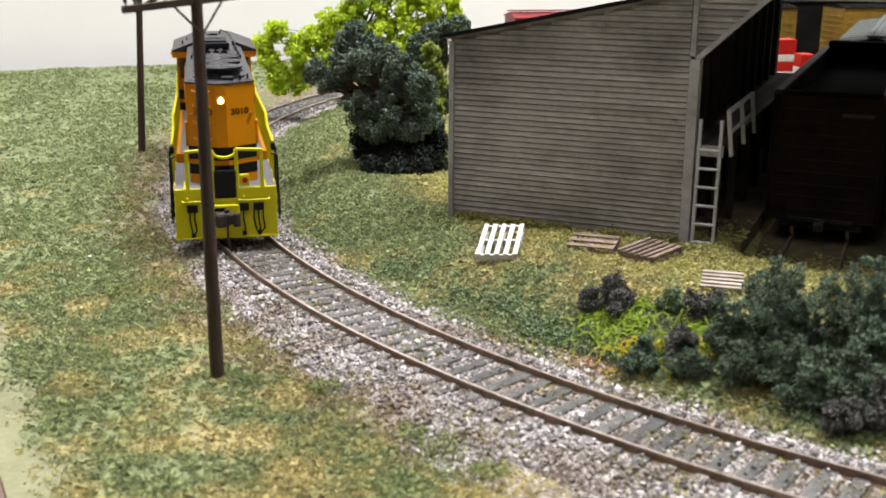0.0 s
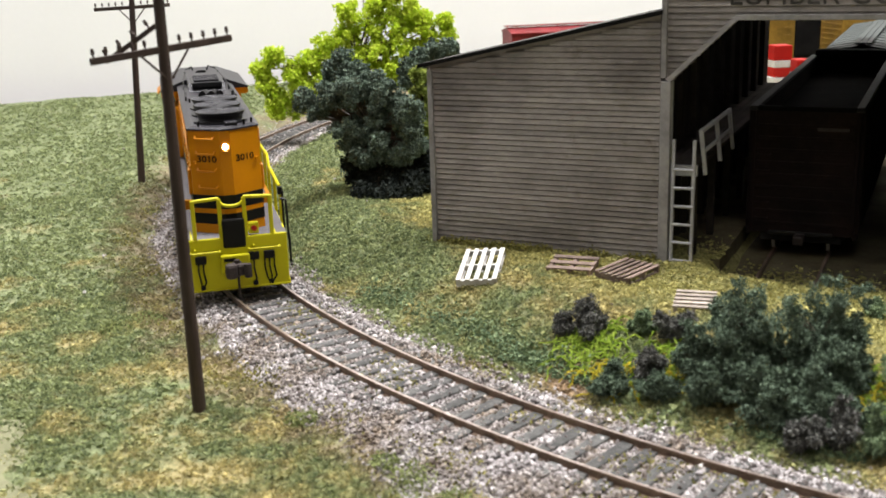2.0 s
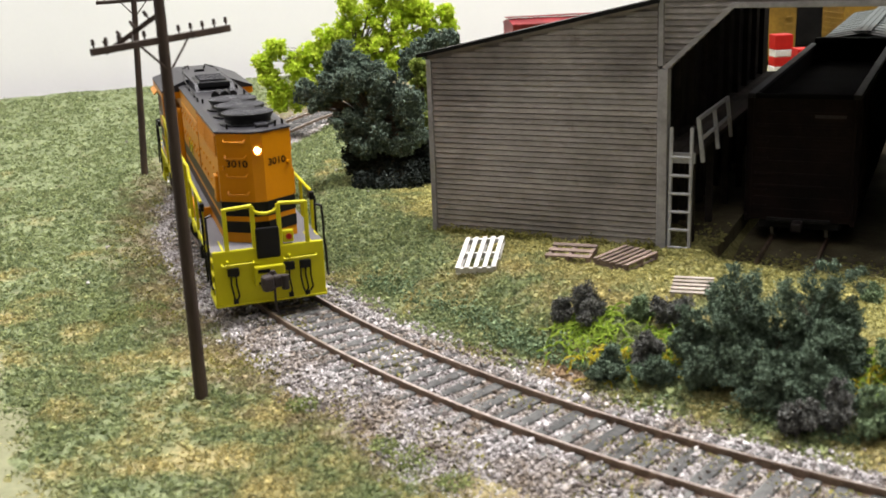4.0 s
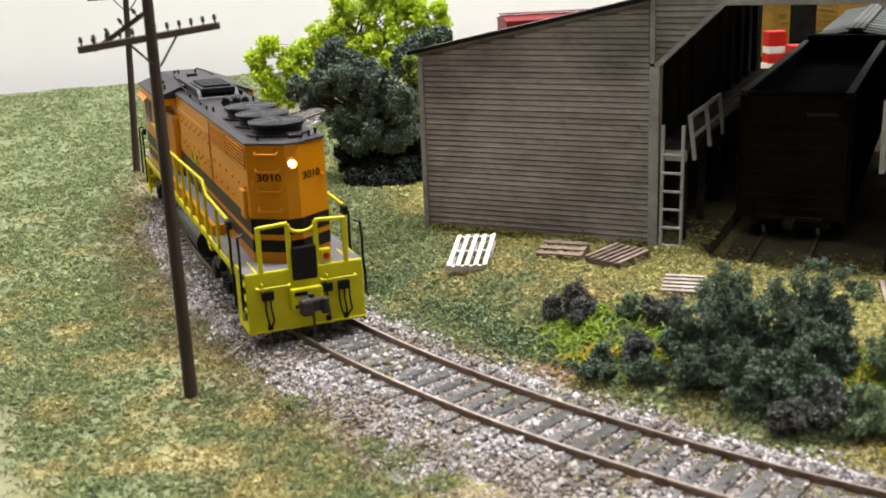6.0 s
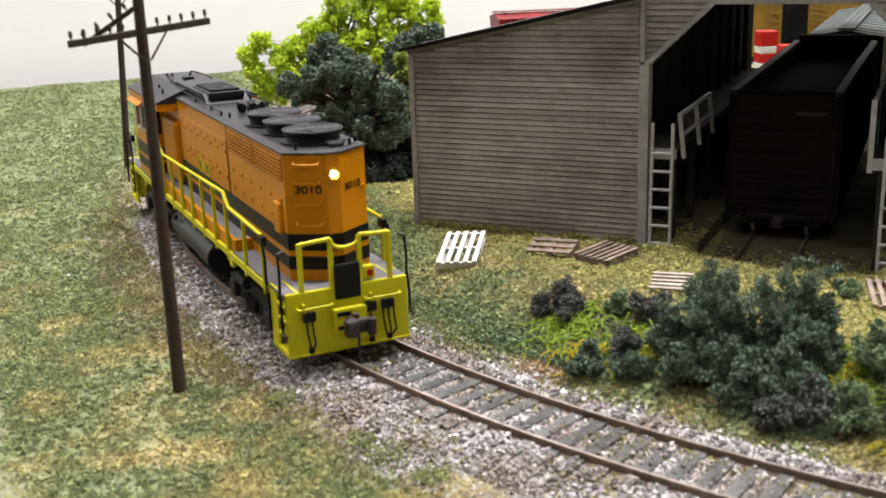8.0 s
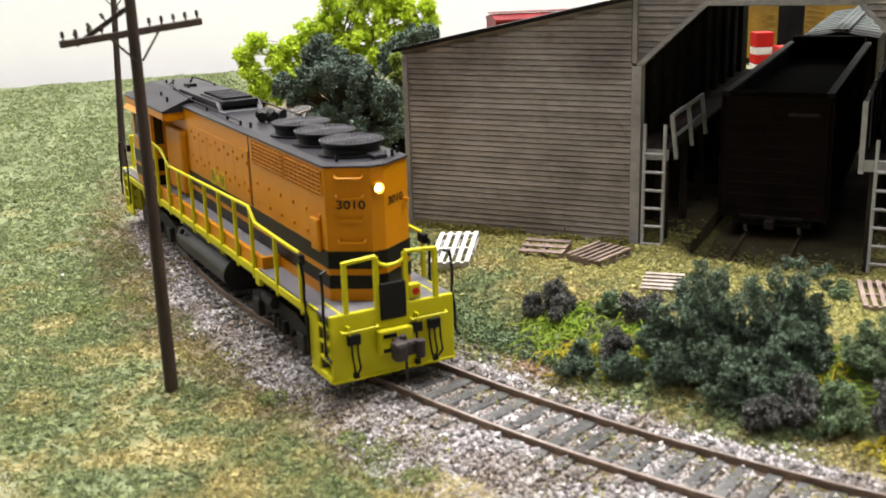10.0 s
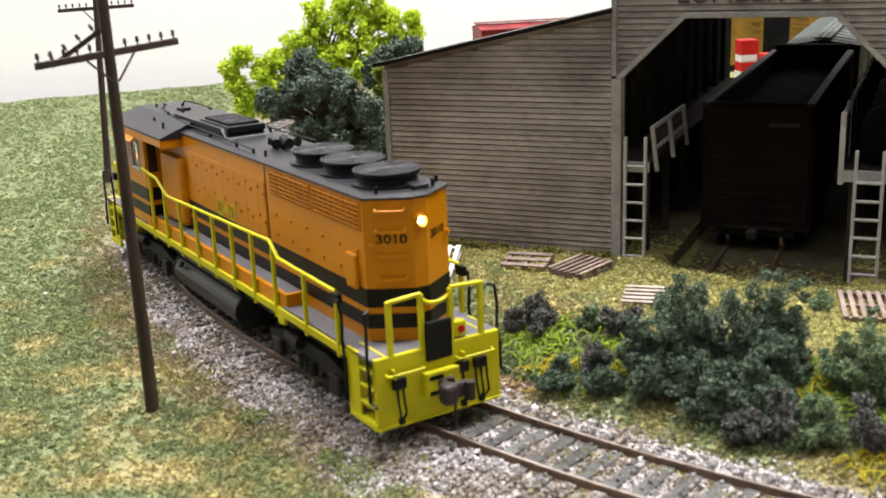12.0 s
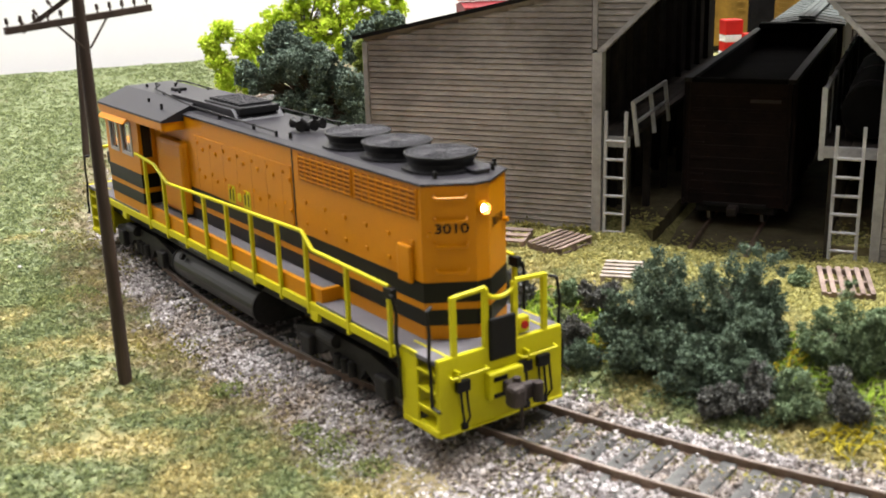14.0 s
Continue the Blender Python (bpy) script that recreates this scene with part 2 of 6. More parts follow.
# assumed tone for walls out of view, darker to cut bounced fill light
M_ROOM = surface("unseen_wall_tan", (0.30, 0.28, 0.25), (0.36, 0.34, 0.30), 4, 300, 0.9, bump=0.0, speck=0.02)
M_FLOOR = surface("grey_room_floor", (0.22, 0.21, 0.20), (0.34, 0.33, 0.31), 6, 200, 0.7, bump=0.1)
M_FASCIA = surface("brown_fascia_board", (0.09, 0.055, 0.04), (0.16, 0.105, 0.08), 12, 300, 0.6, stretch=(1, 1, 6))
M_CREAM = surface("cream_edge_paint", (0.14, 0.14, 0.075), (0.21, 0.21, 0.12), 60, 700, 0.85, bump=0.2)
M_TREELEAF = flakes("grey_green_tree_foam", (0.058, 0.082, 0.064), (0.195, 0.25, 0.195))
M_DARKLEAF = flakes("dark_green_foam", (0.048, 0.070, 0.048), (0.160, 0.215, 0.150))
M_LIMELEAF = flakes("lime_leaf", (0.36, 0.50, 0.02), (0.76, 0.86, 0.12), 0.5, 0.6)
M_OLIVELEAF = flakes("olive_leaf", (0.15, 0.22, 0.035), (0.42, 0.48, 0.13), 0.3, 0.7)
M_PURPLE = flakes("purple_grey_foam", (0.052, 0.054, 0.050), (0.165, 0.163, 0.150))
M_BLUEGREEN = flakes("blue_green_foam", (0.085, 0.125, 0.070), (0.215, 0.285, 0.155))
M_VINE = flakes("green_vine", (0.12, 0.20, 0.015), (0.32, 0.42, 0.06), 0.2)
M_VINEY = flakes("yellow_vine", (0.28, 0.22, 0.015), (0.50, 0.43, 0.04), 0.2)
# near-black foam colour holds the shade beneath the dark tree
M_SHADELEAF = flakes("shade_black_foam", (0.012, 0.015, 0.013), (0.035, 0.043, 0.037))
M_FLECK = flakes("olive_foam_fleck", (0.10, 0.10, 0.03), (0.36, 0.33, 0.10), 0.3)
M_WEED = flakes("weed_foam", (0.11, 0.14, 0.06), (0.34, 0.38, 0.15), 0.3)
M_BARK = surface("grey_brown_bark", (0.06, 0.05, 0.035), (0.14, 0.115, 0.08), 150, 900, 0.95, bump=0.5)


# ---- mesh helpers (all in centimetres) ----
def part(name, bm, material, parent=None, label="", m=None, smooth=False):
    me = bpy.data.meshes.new(name)
    bmesh.ops.recalc_face_normals(bm, faces=bm.faces)
    bm.to_mesh(me)
    bm.free()
    me.transform(Matrix.Scale(CM, 4))
    if smooth:
        me.polygons.foreach_set("use_smooth", [True] * len(me.polygons))
    me.materials.append(material)
    return linked(name, me, parent, label, m)


def linked(name, me, parent=None, label="", m=None):
    ob = new(name, me)
    if parent is not None:
        ob.parent = parent
    if m is not None:
        ob.matrix_basis = m
    return tagged(ob, label) if label else ob


def soup(name, verts, faces, material, parent=None, label=""):
    me = bpy.data.meshes.new(name)
    me.from_pydata((np.asarray(verts) * CM).tolist(), [], faces)
    me.materials.append(material)
    return linked(name, me, parent, label)


def thing(name, m, label, category, group="", kind=""):
    ob = new(name)
    ob.empty_display_size = 0.005
    ob.matrix_basis = m
    return tagged(ob, label, category, group, kind)


def cm(x, y, z, rx=0, ry=0, rz=0):
    return pose(x * CM, y * CM, z * CM, rx, ry, rz)


def box(bm, x0, x1, y0, y1, z0, z1, bevel=0.0, m=None):
    made = bmesh.ops.create_cube(bm, size=1.0)["verts"]
    for v in made:
        v.co = Vector(((x0 + x1) / 2 + v.co.x * (x1 - x0), (y0 + y1) / 2 + v.co.y * (y1 - y0), (z0 + z1) / 2 + v.co.z * (z1 - z0)))
    if m is not None:
        bmesh.ops.transform(bm, matrix=m, verts=made)
    if bevel:
        edges = list({e for v in made for e in v.link_edges})
        bmesh.ops.bevel(bm, geom=edges, offset=bevel, segments=2, affect="EDGES", profile=0.5)
    return bm


def boxed(*a, **k):
    return box(bmesh.new(), *a, **k)


def rod(bm, p, q, r, n=8, r2=None):
    p, q = Vector(p), Vector(q)
    d = q - p
    m = Matrix.Translation((p + q) / 2) @ d.to_track_quat("Z", "Y").to_matrix().to_4x4()
    bmesh.ops.create_cone(bm, cap_ends=True, segments=n, radius1=r, radius2=r if r2 is None else r2, depth=d.length, matrix=m)
    return bm


def wire(bm, pts, r, n=6):
    for p, q in zip(pts, pts[1:]):
        rod(bm, p, q, r, n)
    for p in pts[1:-1]:
        bmesh.ops.create_icosphere(bm, subdivisions=1, radius=r * 1.02, matrix=Matrix.Translation(p))
    return bm


def prism(bm, outline, lo, hi, axis="z"):
    """An outline of (a, b) pairs pushed along an axis from lo to hi."""
    def at(a, b, c):
        return {"z": (a, b, c), "y": (a, c, b), "x": (c, a, b)}[axis]
    low = [bm.verts.new(at(a, b, lo)) for a, b in outline]
    high = [bm.verts.new(at(a, b, hi)) for a, b in outline]
    bm.faces.new(low)
    bm.faces.new(high[::-1])
    n = len(outline)
    for i in range(n):
        bm.faces.new((low[i], low[(i + 1) % n], high[(i + 1) % n], high[i]))
    return bm


OCT_F = [(0, 2, 4), (2, 1, 4), (1, 3, 4), (3, 0, 4), (2, 0, 5), (1, 2, 5), (3, 1, 5), (0, 3, 5)]
OCT_V = np.array([(1, 0, 0), (-1, 0, 0), (0, 1, 0), (0, -1, 0), (0, 0, 1), (0, 0, -1)], float)


def chips(name, centres, sizes, material, rng, parent=None, label="", flat=1.0, jitter=0.35):
    """Many little uneven lumps in one mesh."""
    centres, sizes = np.asarray(centres, float), np.asarray(sizes, float)
    n = len(centres)
    a = rng.normal(size=(n, 4))
    a /= np.linalg.norm(a, axis=1, keepdims=True)
    w, x, y, z = a.T
    rot = np.stack([1 - 2 * (y * y + z * z), 2 * (x * y - z * w), 2 * (x * z + y * w), 2 * (x * y + z * w), 1 - 2 * (x * x + z * z), 2 * (y * z - x * w), 2 * (x * z - y * w), 2 * (y * z + x * w), 1 - 2 * (x * x + y * y)], 1).reshape(n, 3, 3)
    v = OCT_V[None] * (1 + rng.uniform(-jitter, jitter, (n, 6, 1))) * rng.uniform(0.6, 1.15, (n, 1, 3))
    v = np.einsum("nij,nkj->nki", rot, v) * sizes[:, None, None]
    v[:, :, 2] *= flat
    v += centres[:, None]
    f = (np.array(OCT_F)[None] + 6 * np.arange(n)[:, None, None]).reshape(-1, 3)
    me = bpy.data.meshes.new(name)
    me.from_pydata((v.reshape(-1, 3) * CM).tolist(), [], f.tolist())
    me.materials.append(material)
    return linked(name, me, parent, label)


def leaves(name, centres, size, material, rng, parent=None, label=""):
    """Many small folded leaf flakes in one mesh."""
    centres = np.asarray(centres, float)
    n = len(centres)
    a, b = rng.normal(size=(n, 3)), rng.normal(size=(n, 3))
    a /= np.linalg.norm(a, axis=1, keepdims=True)
    b -= a * (a * b).sum(1, keepdims=True)
    b /= np.linalg.norm(b, axis=1, keepdims=True)
    c = np.cross(a, b)
    s = size * rng.uniform(0.6, 1.3, (n, 1))
    v = np.stack([centres - a * s, centres + b * s * 0.6 + c * s * 0.25, centres + a * s, centres - b * s * 0.6 + c * s * 0.25], 1)
    f = (np.array([(0, 1, 2), (0, 2, 3)])[None] + 4 * np.arange(n)[:, None, None]).reshape(-1, 3)
    return soup(name, v.reshape(-1, 3), f.tolist(), material, parent, label)


# ---- the ground ----


def smooth(e):
    e = np.clip(e, 0, 1)
    return e * e * (3 - 2 * e)


def ground_height(x, y):
    """Height of the scenery in cm: the roadbed at 0, the yard inside the curve higher, the meadow outside rising to the back."""
    x, y = np.asarray(x, float), np.asarray(y, float)
    d = np.hypot(x - TX, y - TY) - TR
    meadow = -0.28 + 1.15 * smooth((y - 20) / 55)
    yard = 1.12 * smooth((-d - 1.7) / 3.6) - 0.30 * smooth((x - 6) / 8) * smooth((-d - 1.7) / 3.6)
    u, v = (x + 0.32) * 0.9098 - (y - 34.02) * 0.4150, (x + 0.32) * 0.4150 + (y - 34.02) * 0.9098
    bay = smooth((u - 8.5) / 0.8) * smooth((14.2 - u) / 0.8) * smooth((v + 1.2) / 2.0)
    yard = yard * (1 - bay) + 0.30 * bay
    out = np.where(d > 0, -0.10 + (meadow + 0.10) * smooth((d - 1.5) / 1.6), -0.10 + (yard + 0.10) * smooth((-d - 1.4) / 0.8))
    return out


def shoulder(a):
    """How far the ballast spreads outside the curve, by the angle along it."""
    return np.interp(a, [-3.6, -2.7, -2.55, -2.48, -2.4, -2.35, -2.1], [1.75, 1.9, 2.0, 2.35, 2.9, 3.4, 3.7])


def ripple(x, y):
    return np.array([0.10 * noise.noise((a * 0.35, b * 0.35, 1.0)) + 0.05 * noise.noise((a * 1.3, b * 1.3, 5.0)) for a, b in zip(np.ravel(x), np.ravel(y))]).reshape(np.shape(x))


def build_ground():
    n = 330
    a, b, c, d = (np.array(p, float) for p in ((1.95, -2.0), (70, -2.0), (70, 115.0), (-36.15, 72.0)))
    s, t = np.meshgrid(np.linspace(0, 1, n) ** 1.35, np.linspace(0, 1, n))
    p = (1 - s)[..., None] * ((1 - t)[..., None] * a + t[..., None] * d) + s[..., None] * ((1 - t)[..., None] * b + t[..., None] * c)
    x, y = p[..., 0], p[..., 1]
    dist = np.abs(np.hypot(x - TX, y - TY) - TR)
    z = ground_height(x, y) + ripple(x, y) * smooth((dist - 1.6) / 1.0)
    v = np.stack([x, y, z], -1).reshape(-1, 3)
    i = np.arange(n * n).reshape(n, n)
    f = np.stack([i[:-1, :-1], i[:-1, 1:], i[1:, 1:], i[1:, :-1]], -1).reshape(-1, 4)
    ob = soup("ground", v, f.tolist(), M_TURF)
    ob.data.polygons.foreach_set("use_smooth", [True] * len(ob.data.polygons))
    tagged(ob, "model scenery ground covered with green and straw foam turf", "ground", kind="structure")
    rng = np.random.default_rng(3)
    pts = []
    while sum(len(q) for q in pts) < 54000:
        q = rng.uniform((-37, 14), (22, 82), (40000, 2))
        far = np.hypot(q[:, 0], q[:, 1])
        keep = rng.uniform(size=len(q)) < np.clip((20 / far) ** 2.0, 0, 1)
        dd = np.hypot(q[:, 0] - TX, q[:, 1] - TY) - TR
        keep &= (dd > shoulder(np.arctan2(q[:, 1] - TY, q[:, 0] - TX)) + 0.1 + rng.normal(0, 0.40, len(q))) | (dd < -1.75 - np.abs(rng.normal(0, 0.35, len(q))))
        # inside the layout's left and back edges
        keep &= (q[:, 0] + 9.0) + (q[:, 1] - 19.9) * 0.513 > -0.1 + rng.exponential(0.8, len(q))
        keep &= (q[:, 1] - 80.5) - (q[:, 0] + 14.5) * 0.404 < -0.3
        u, v2 = (q[:, 0] + 0.32) * 0.9098 - (q[:, 1] - 34.02) * 0.4150, (q[:, 0] + 0.32) * 0.4150 + (q[:, 1] - 34.02) * 0.9098
        keep &= ~((u > -0.1) & (v2 > -0.05))
        # bare patches
        bare = np.array([noise.noise((a * 0.22, b * 0.22, 9.0)) for a, b in q])
        keep &= rng.uniform(size=len(q)) < np.clip(0.9 + bare * 1.2, 0.40, 1)
        pts.append(q[keep])
    q = np.concatenate(pts)[:54000]
    far = np.hypot(q[:, 0], q[:, 1])
    k = rng.integers(2, 9, len(q))
    q, far = np.repeat(q, k, axis=0), np.repeat(far, k)
    wide = 0.05 * (0.7 + far / 60)
    q = q + rng.normal(0, 1, q.shape) * wide[:, None]
    z = ground_height(q[:, 0], q[:, 1]) + ripple(q[:, 0], q[:, 1]) + np.abs(rng.normal(0, 0.045, len(q))) + 0.005
    ob = leaves("turf_clumps", np.column_stack([q, z]), 0.050 * (0.85 + far / 130)[:, None], M_CLUMP, rng)
    tagged(ob, "coarse green and straw foam turf scattered over the ground", "grass", kind="stuff")
    # rounder lumps of the same foam
    q = q[rng.choice(len(q), 30000, replace=False)]
    q = q + rng.normal(0, 0.15, q.shape)
    dd = np.hypot(q[:, 0] - TX, q[:, 1] - TY) - TR
    q = q[(dd > shoulder(np.arctan2(q[:, 1] - TY, q[:, 0] - TX)) + 0.3) | (dd < -1.9)]
    z = ground_height(q[:, 0], q[:, 1]) + ripple(q[:, 0], q[:, 1]) + 0.015
    ob = chips("turf_lumps", np.column_stack([q, z]), np.clip(rng.gamma(5.0, 0.0145, len(q)), 0.035, 0.15), M_CLUMP, rng, flat=0.8)
    tagged(ob, "soft lumps of green foam turf on the ground", "grass", kind="stuff")
    # crumbs of coarse foam over the yard inside the curve
    q = rng.uniform((-6, 18), (14, 44), (60000, 2))
    dd = np.hypot(q[:, 0] - TX, q[:, 1] - TY) - TR
    u, v2 = (q[:, 0] + 0.32) * 0.9098 - (q[:, 1] - 34.02) * 0.4150, (q[:, 0] + 0.32) * 0.4150 + (q[:, 1] - 34.02) * 0.9098
    q = q[(dd < -1.9 - np.abs(rng.normal(0, 0.3, len(q)))) & ~((u > -0.1) & (v2 > -0.05))]
    z = ground_height(q[:, 0], q[:, 1]) + ripple(q[:, 0], q[:, 1]) + 0.02
    ob = chips("turf_crumbs", np.column_stack([q, z]), np.clip(rng.gamma(5.0, 0.009, len(q)), 0.02, 0.09), M_CLUMP, rng)
    tagged(ob, "coarse straw and green foam crumbs over the yard", "grass", kind="stuff")


build_ground()


# ---- the track ----
def on_curve(a, r, z):
    return (TX + r * math.cos(a), TY + r * math.sin(a), z)


A0, A1 = -3.75, -1.75


def build_track():
    track = thing("railway_track", Matrix(), "curved single model railway track with rusty rails on grey ties", "railway track", kind="structure")
    n = 260
    profile = [(-0.07, 0.03), (0.07, 0.03), (0.07, 0.055), (0.022, 0.075), (0.022, 0.17), (0.042, 0.185), (0.042, 0.25), (-0.042, 0.25), (-0.042, 0.185), (-0.022, 0.17), (-0.022, 0.075), (-0.07, 0.055)]
    for side in (-0.825, 0.825):
        verts, faces = [], []
        for i in range(n + 1):
            a = A0 + (A1 - A0) * i / n
            verts += [on_curve(a, TR + side + o, h) for o, h in profile]
        k = len(profile)
        for i in range(n):
            for j in range(k):
                faces.append((i * k + j, i * k + (j + 1) % k, (i + 1) * k + (j + 1) % k, (i + 1) * k + j))
        ob = soup("rail", verts, faces, M_RAIL, track, "rust-brown rail with a worn bright head")
        head, hf = [], []
        for i in range(n + 1):
            a = A0 + (A1 - A0) * i / n
            head += [on_curve(a, TR + side - 0.032, 0.2505), on_curve(a, TR + side - 0.032, 0.254), on_curve(a, TR + side + 0.032, 0.254), on_curve(a, TR + side + 0.032, 0.2505)]
        for i in range(n):
            for j in range(4):
                hf.append((i * 4 + j, i * 4 + (j + 1) % 4, i * 4 + 4 + (j + 1) % 4, i * 4 + 4 + j))
        soup("rail_head", head, hf, M_RAILTOP, ob, "polished running surface")
    # ties share two meshes
    rng = random.Random(5)
    tie_meshes = []
    for k in range(2):
        bm = boxed(-1.48, 1.48, -0.155, 0.155, -0.12, 0.115, 0.025)
        tie = part("tie", bm, M_TIE, track)
        tie_meshes.append(tie.data)
        tie.matrix_basis = cm(*on_curve(A0 + 0.007 * (k + 1), TR, 0), rz=math.degrees(A0 + 0.007 * (k + 1)))
    step = 0.60 / TR
    a = A0 + 0.03
    tie_at = []
    while a < A1:
        tie_at.append(a)
        ob = linked("tie", tie_meshes[rng.randrange(2)], track)
        ob.matrix_basis = cm(*on_curve(a, TR + rng.uniform(-0.04, 0.04), rng.uniform(-0.012, 0.004)), rz=math.degrees(a) + rng.uniform(-1.2, 1.2))
        a += step * rng.uniform(0.95, 1.05)
    # ballast bed and chips
    verts, faces = [], []
    cut = [(-2.7, -0.25), (-1.95, -0.08), (-1.45, 0.035), (1.45, 0.035), (2.05, -0.08), (3.0, -0.42)]
    for i in range(n + 1):
        a = A0 + (A1 - A0) * i / n
        verts += [on_curve(a, TR + o, h) for o, h in cut]
    for i in range(n):
        for j in range(5):
            faces.append((i * 6 + j, i * 6 + j + 1, i * 6 + 7 + j, i * 6 + 6 + j))
    bed = soup("ballast_bed", verts, faces, M_BED)
    tagged(bed, "grey crushed stone roadbed beneath the track", "ballast", kind="structure")
    rng = np.random.default_rng(11)
    m = 205000
    a = rng.uniform(-3.62, -2.05, m)
    near = np.clip((a + 3.15) / 0.5, 0, 1)
    keep = rng.uniform(size=m) < 0.25 + 0.75 * near
    a = a[keep]
    near = near[keep]
    o = rng.uniform(-2.45, 4.5, len(a))
    edge = np.where(o > 0, shoulder(a), 1.85)
    keep = (np.abs(o) < edge + rng.normal(0, 0.32, len(a)))
    # between the rails the ties stay mostly clear
    between = np.abs(o) < 0.74
    tie_at = np.array(tie_at)
    gap = np.abs(a[:, None] - tie_at[None]).min(1) * TR
    on_tie = gap < 0.17
    keep &= ~(between & on_tie & (rng.uniform(size=len(a)) < 0.93))
    keep &= ~((np.abs(o) < 1.45) & ~between & on_tie & (rng.uniform(size=len(a)) < 0.45))
    on_tie = on_tie[keep & (np.abs(np.abs(o) - 0.825) > 0.10)]
    keep &= np.abs(np.abs(o) - 0.825) > 0.10
    a, o = a[keep], o[keep]
    size = rng.gamma(7.0, 0.0064, len(a))
    h = np.interp(o, [c[0] for c in cut], [c[1] for c in cut]) + size * rng.uniform(0.0, 0.6, len(a)) + np.where(np.abs(o) < 1.5, np.where(on_tie, 0.07, 0.0), 0.02)
    x, y = TX + (TR + o) * np.cos(a), TY + (TR + o) * np.sin(a)
    h = np.maximum(h, np.where(np.abs(o) > 1.9, ground_height(x, y) + size * 0.3, -9))
    ob = chips("ballast_stones", np.column_stack([x, y, h]), np.clip(size, 0.02, 0.085), M_STONE, rng)
    tagged(ob, "pale grey and white crushed ballast stones along the track", "ballast", kind="stuff")
    # olive foam flecks caught between the stones, in drifts
    n = 26000
    a, o = rng.uniform(-3.3, -2.1, n), rng.uniform(-2.2, 3.6, n)
    drift = np.array([noise.noise((p * 16, q * 0.8, 3.0)) for p, q in zip(a, o)])
    keep = (drift > 0.16 - 0.10 * np.clip((o - 1.2) / 1.5, 0, 1) + rng.normal(0, 0.05, n)) & (np.abs(np.abs(o) - 0.825) > 0.11)
    a, o = a[keep], o[keep]
    x, y = TX + (TR + o) * np.cos(a), TY + (TR + o) * np.sin(a)
    h = np.maximum(np.interp(o, [c[0] for c in cut], [c[1] for c in cut]), np.where(np.abs(o) > 1.9, ground_height(x, y), -9)) + rng.uniform(0.03, 0.10, len(a))
    ob = leaves("trackside_weeds", np.column_stack([x, y, h]), 0.05, M_FLECK, rng)
    tagged(ob, "olive and yellow foam flecks between the ballast stones", "weeds", kind="stuff")


build_track()


# ---- the room and the layout's edge ----
def build_room():
    back = part("wall_north", boxed(-260, 260, 0, 6, -110, 138), M_WALL, m=cm(-14.5, 83.4, 0, rz=22))
    tagged(back, "plain white painted wall behind the model railway", "wall", kind="structure")
    strip = part("panel_joint", boxed(-0.06, 0.06, -0.05, 0.02, -10, 120), M_FRAMEGREY, back, "thin vertical joint between wall panels")
    strip.matrix_basis = cm(9.0, 0, 0)
    # unseen walls, added in a darker tan to limit fill light
    for name, args in (("wall_west", (-206, -200, -190, 120, -110, 138)), ("wall_east", (215, 221, -190, 200, -110, 138)), ("wall_south", (-206, 221, -196, -190, -110, 138))):
        tagged(part(name, boxed(*args), M_ROOM), "unseen tan room wall toned to cut fill light", "wall", kind="structure")
    tagged(part("floor", boxed(-206, 221, -196, 200, -116, -110), M_FLOOR), "plain grey room floor", "floor", kind="structure")
    tagged(part("ceiling", boxed(-206, 221, -196, 200, 138, 144), M_WALL), "white room ceiling", "ceiling", kind="structure")
    for x, y in ((42, 40), (-75, 45), (-15, -75)):
        lamp = thing("ceiling_light", cm(x, y, 138), "long white fluorescent ceiling light fixture", "ceiling light", "ceiling lights")
        part("housing", boxed(-62, 62, -10, 10, -3.2, -0.05, 0.4), M_WALL, lamp)
    # bench under the scenery
    bench = thing("layout_bench", Matrix(), "wooden bench carrying the model railway with brown fascia", "bench")
    part("bench_top", prism(bmesh.new(), [(3.1, -1.5), (69.5, -1.5), (69.5, 114), (-34.8, 71.8)], -9.0, -1.2), M_FASCIA, bench)
    edge = math.degrees(math.atan2(74.0, -38.1))
    m = cm(1.95, -2.0, 0, rz=edge)
    part("fascia", boxed(-0.5, 83.4, 0.02, 0.40, -14, -0.12, 0.08), M_FASCIA, bench, "brown wooden fascia board along the edge", m)
    bm = bmesh.new()
    rng = random.Random(8)
    n = 90
    low, high = [], []
    for i in range(n + 1):
        s = 83.0 * i / n
        x, y = 1.95 - 0.4577 * s, -2.0 + 0.8891 * s
        w = 1.15 + 0.35 * noise.noise((s * 0.4, 0, 0)) + rng.uniform(-0.1, 0.1)
        z = float(ground_height(x, y)) + 0.10
        low.append(bm.verts.new((x, y, z - 0.02)))
        high.append(bm.verts.new((x + w * 0.8891, y + w * 0.4577, z - 0.09)))
    for i in range(n):
        bm.faces.new((low[i], low[i + 1], high[i + 1], high[i]))
    part("edge_strip", bm, M_CREAM, bench, "bare cream-painted plaster edge")
    stool = thing("dark_crate", cm(-38, 25, -110), "dark grey plastic storage crate on the floor", "crate")
    part("crate_body", boxed(-20, 20, -20, 20, 0, 34, 1.5), M_BLACK, stool)
    part("crate_lid", boxed(-21, 21, -21, 21, 34, 37, 1.0), M_RED, stool, "red lid")


build_room()

# ---- the lumber shed ----
SHED = cm(-0.32, 34.02, 0, rz=math.degrees(-0.42797))
BOARD = 0.165
BASE = 1.0


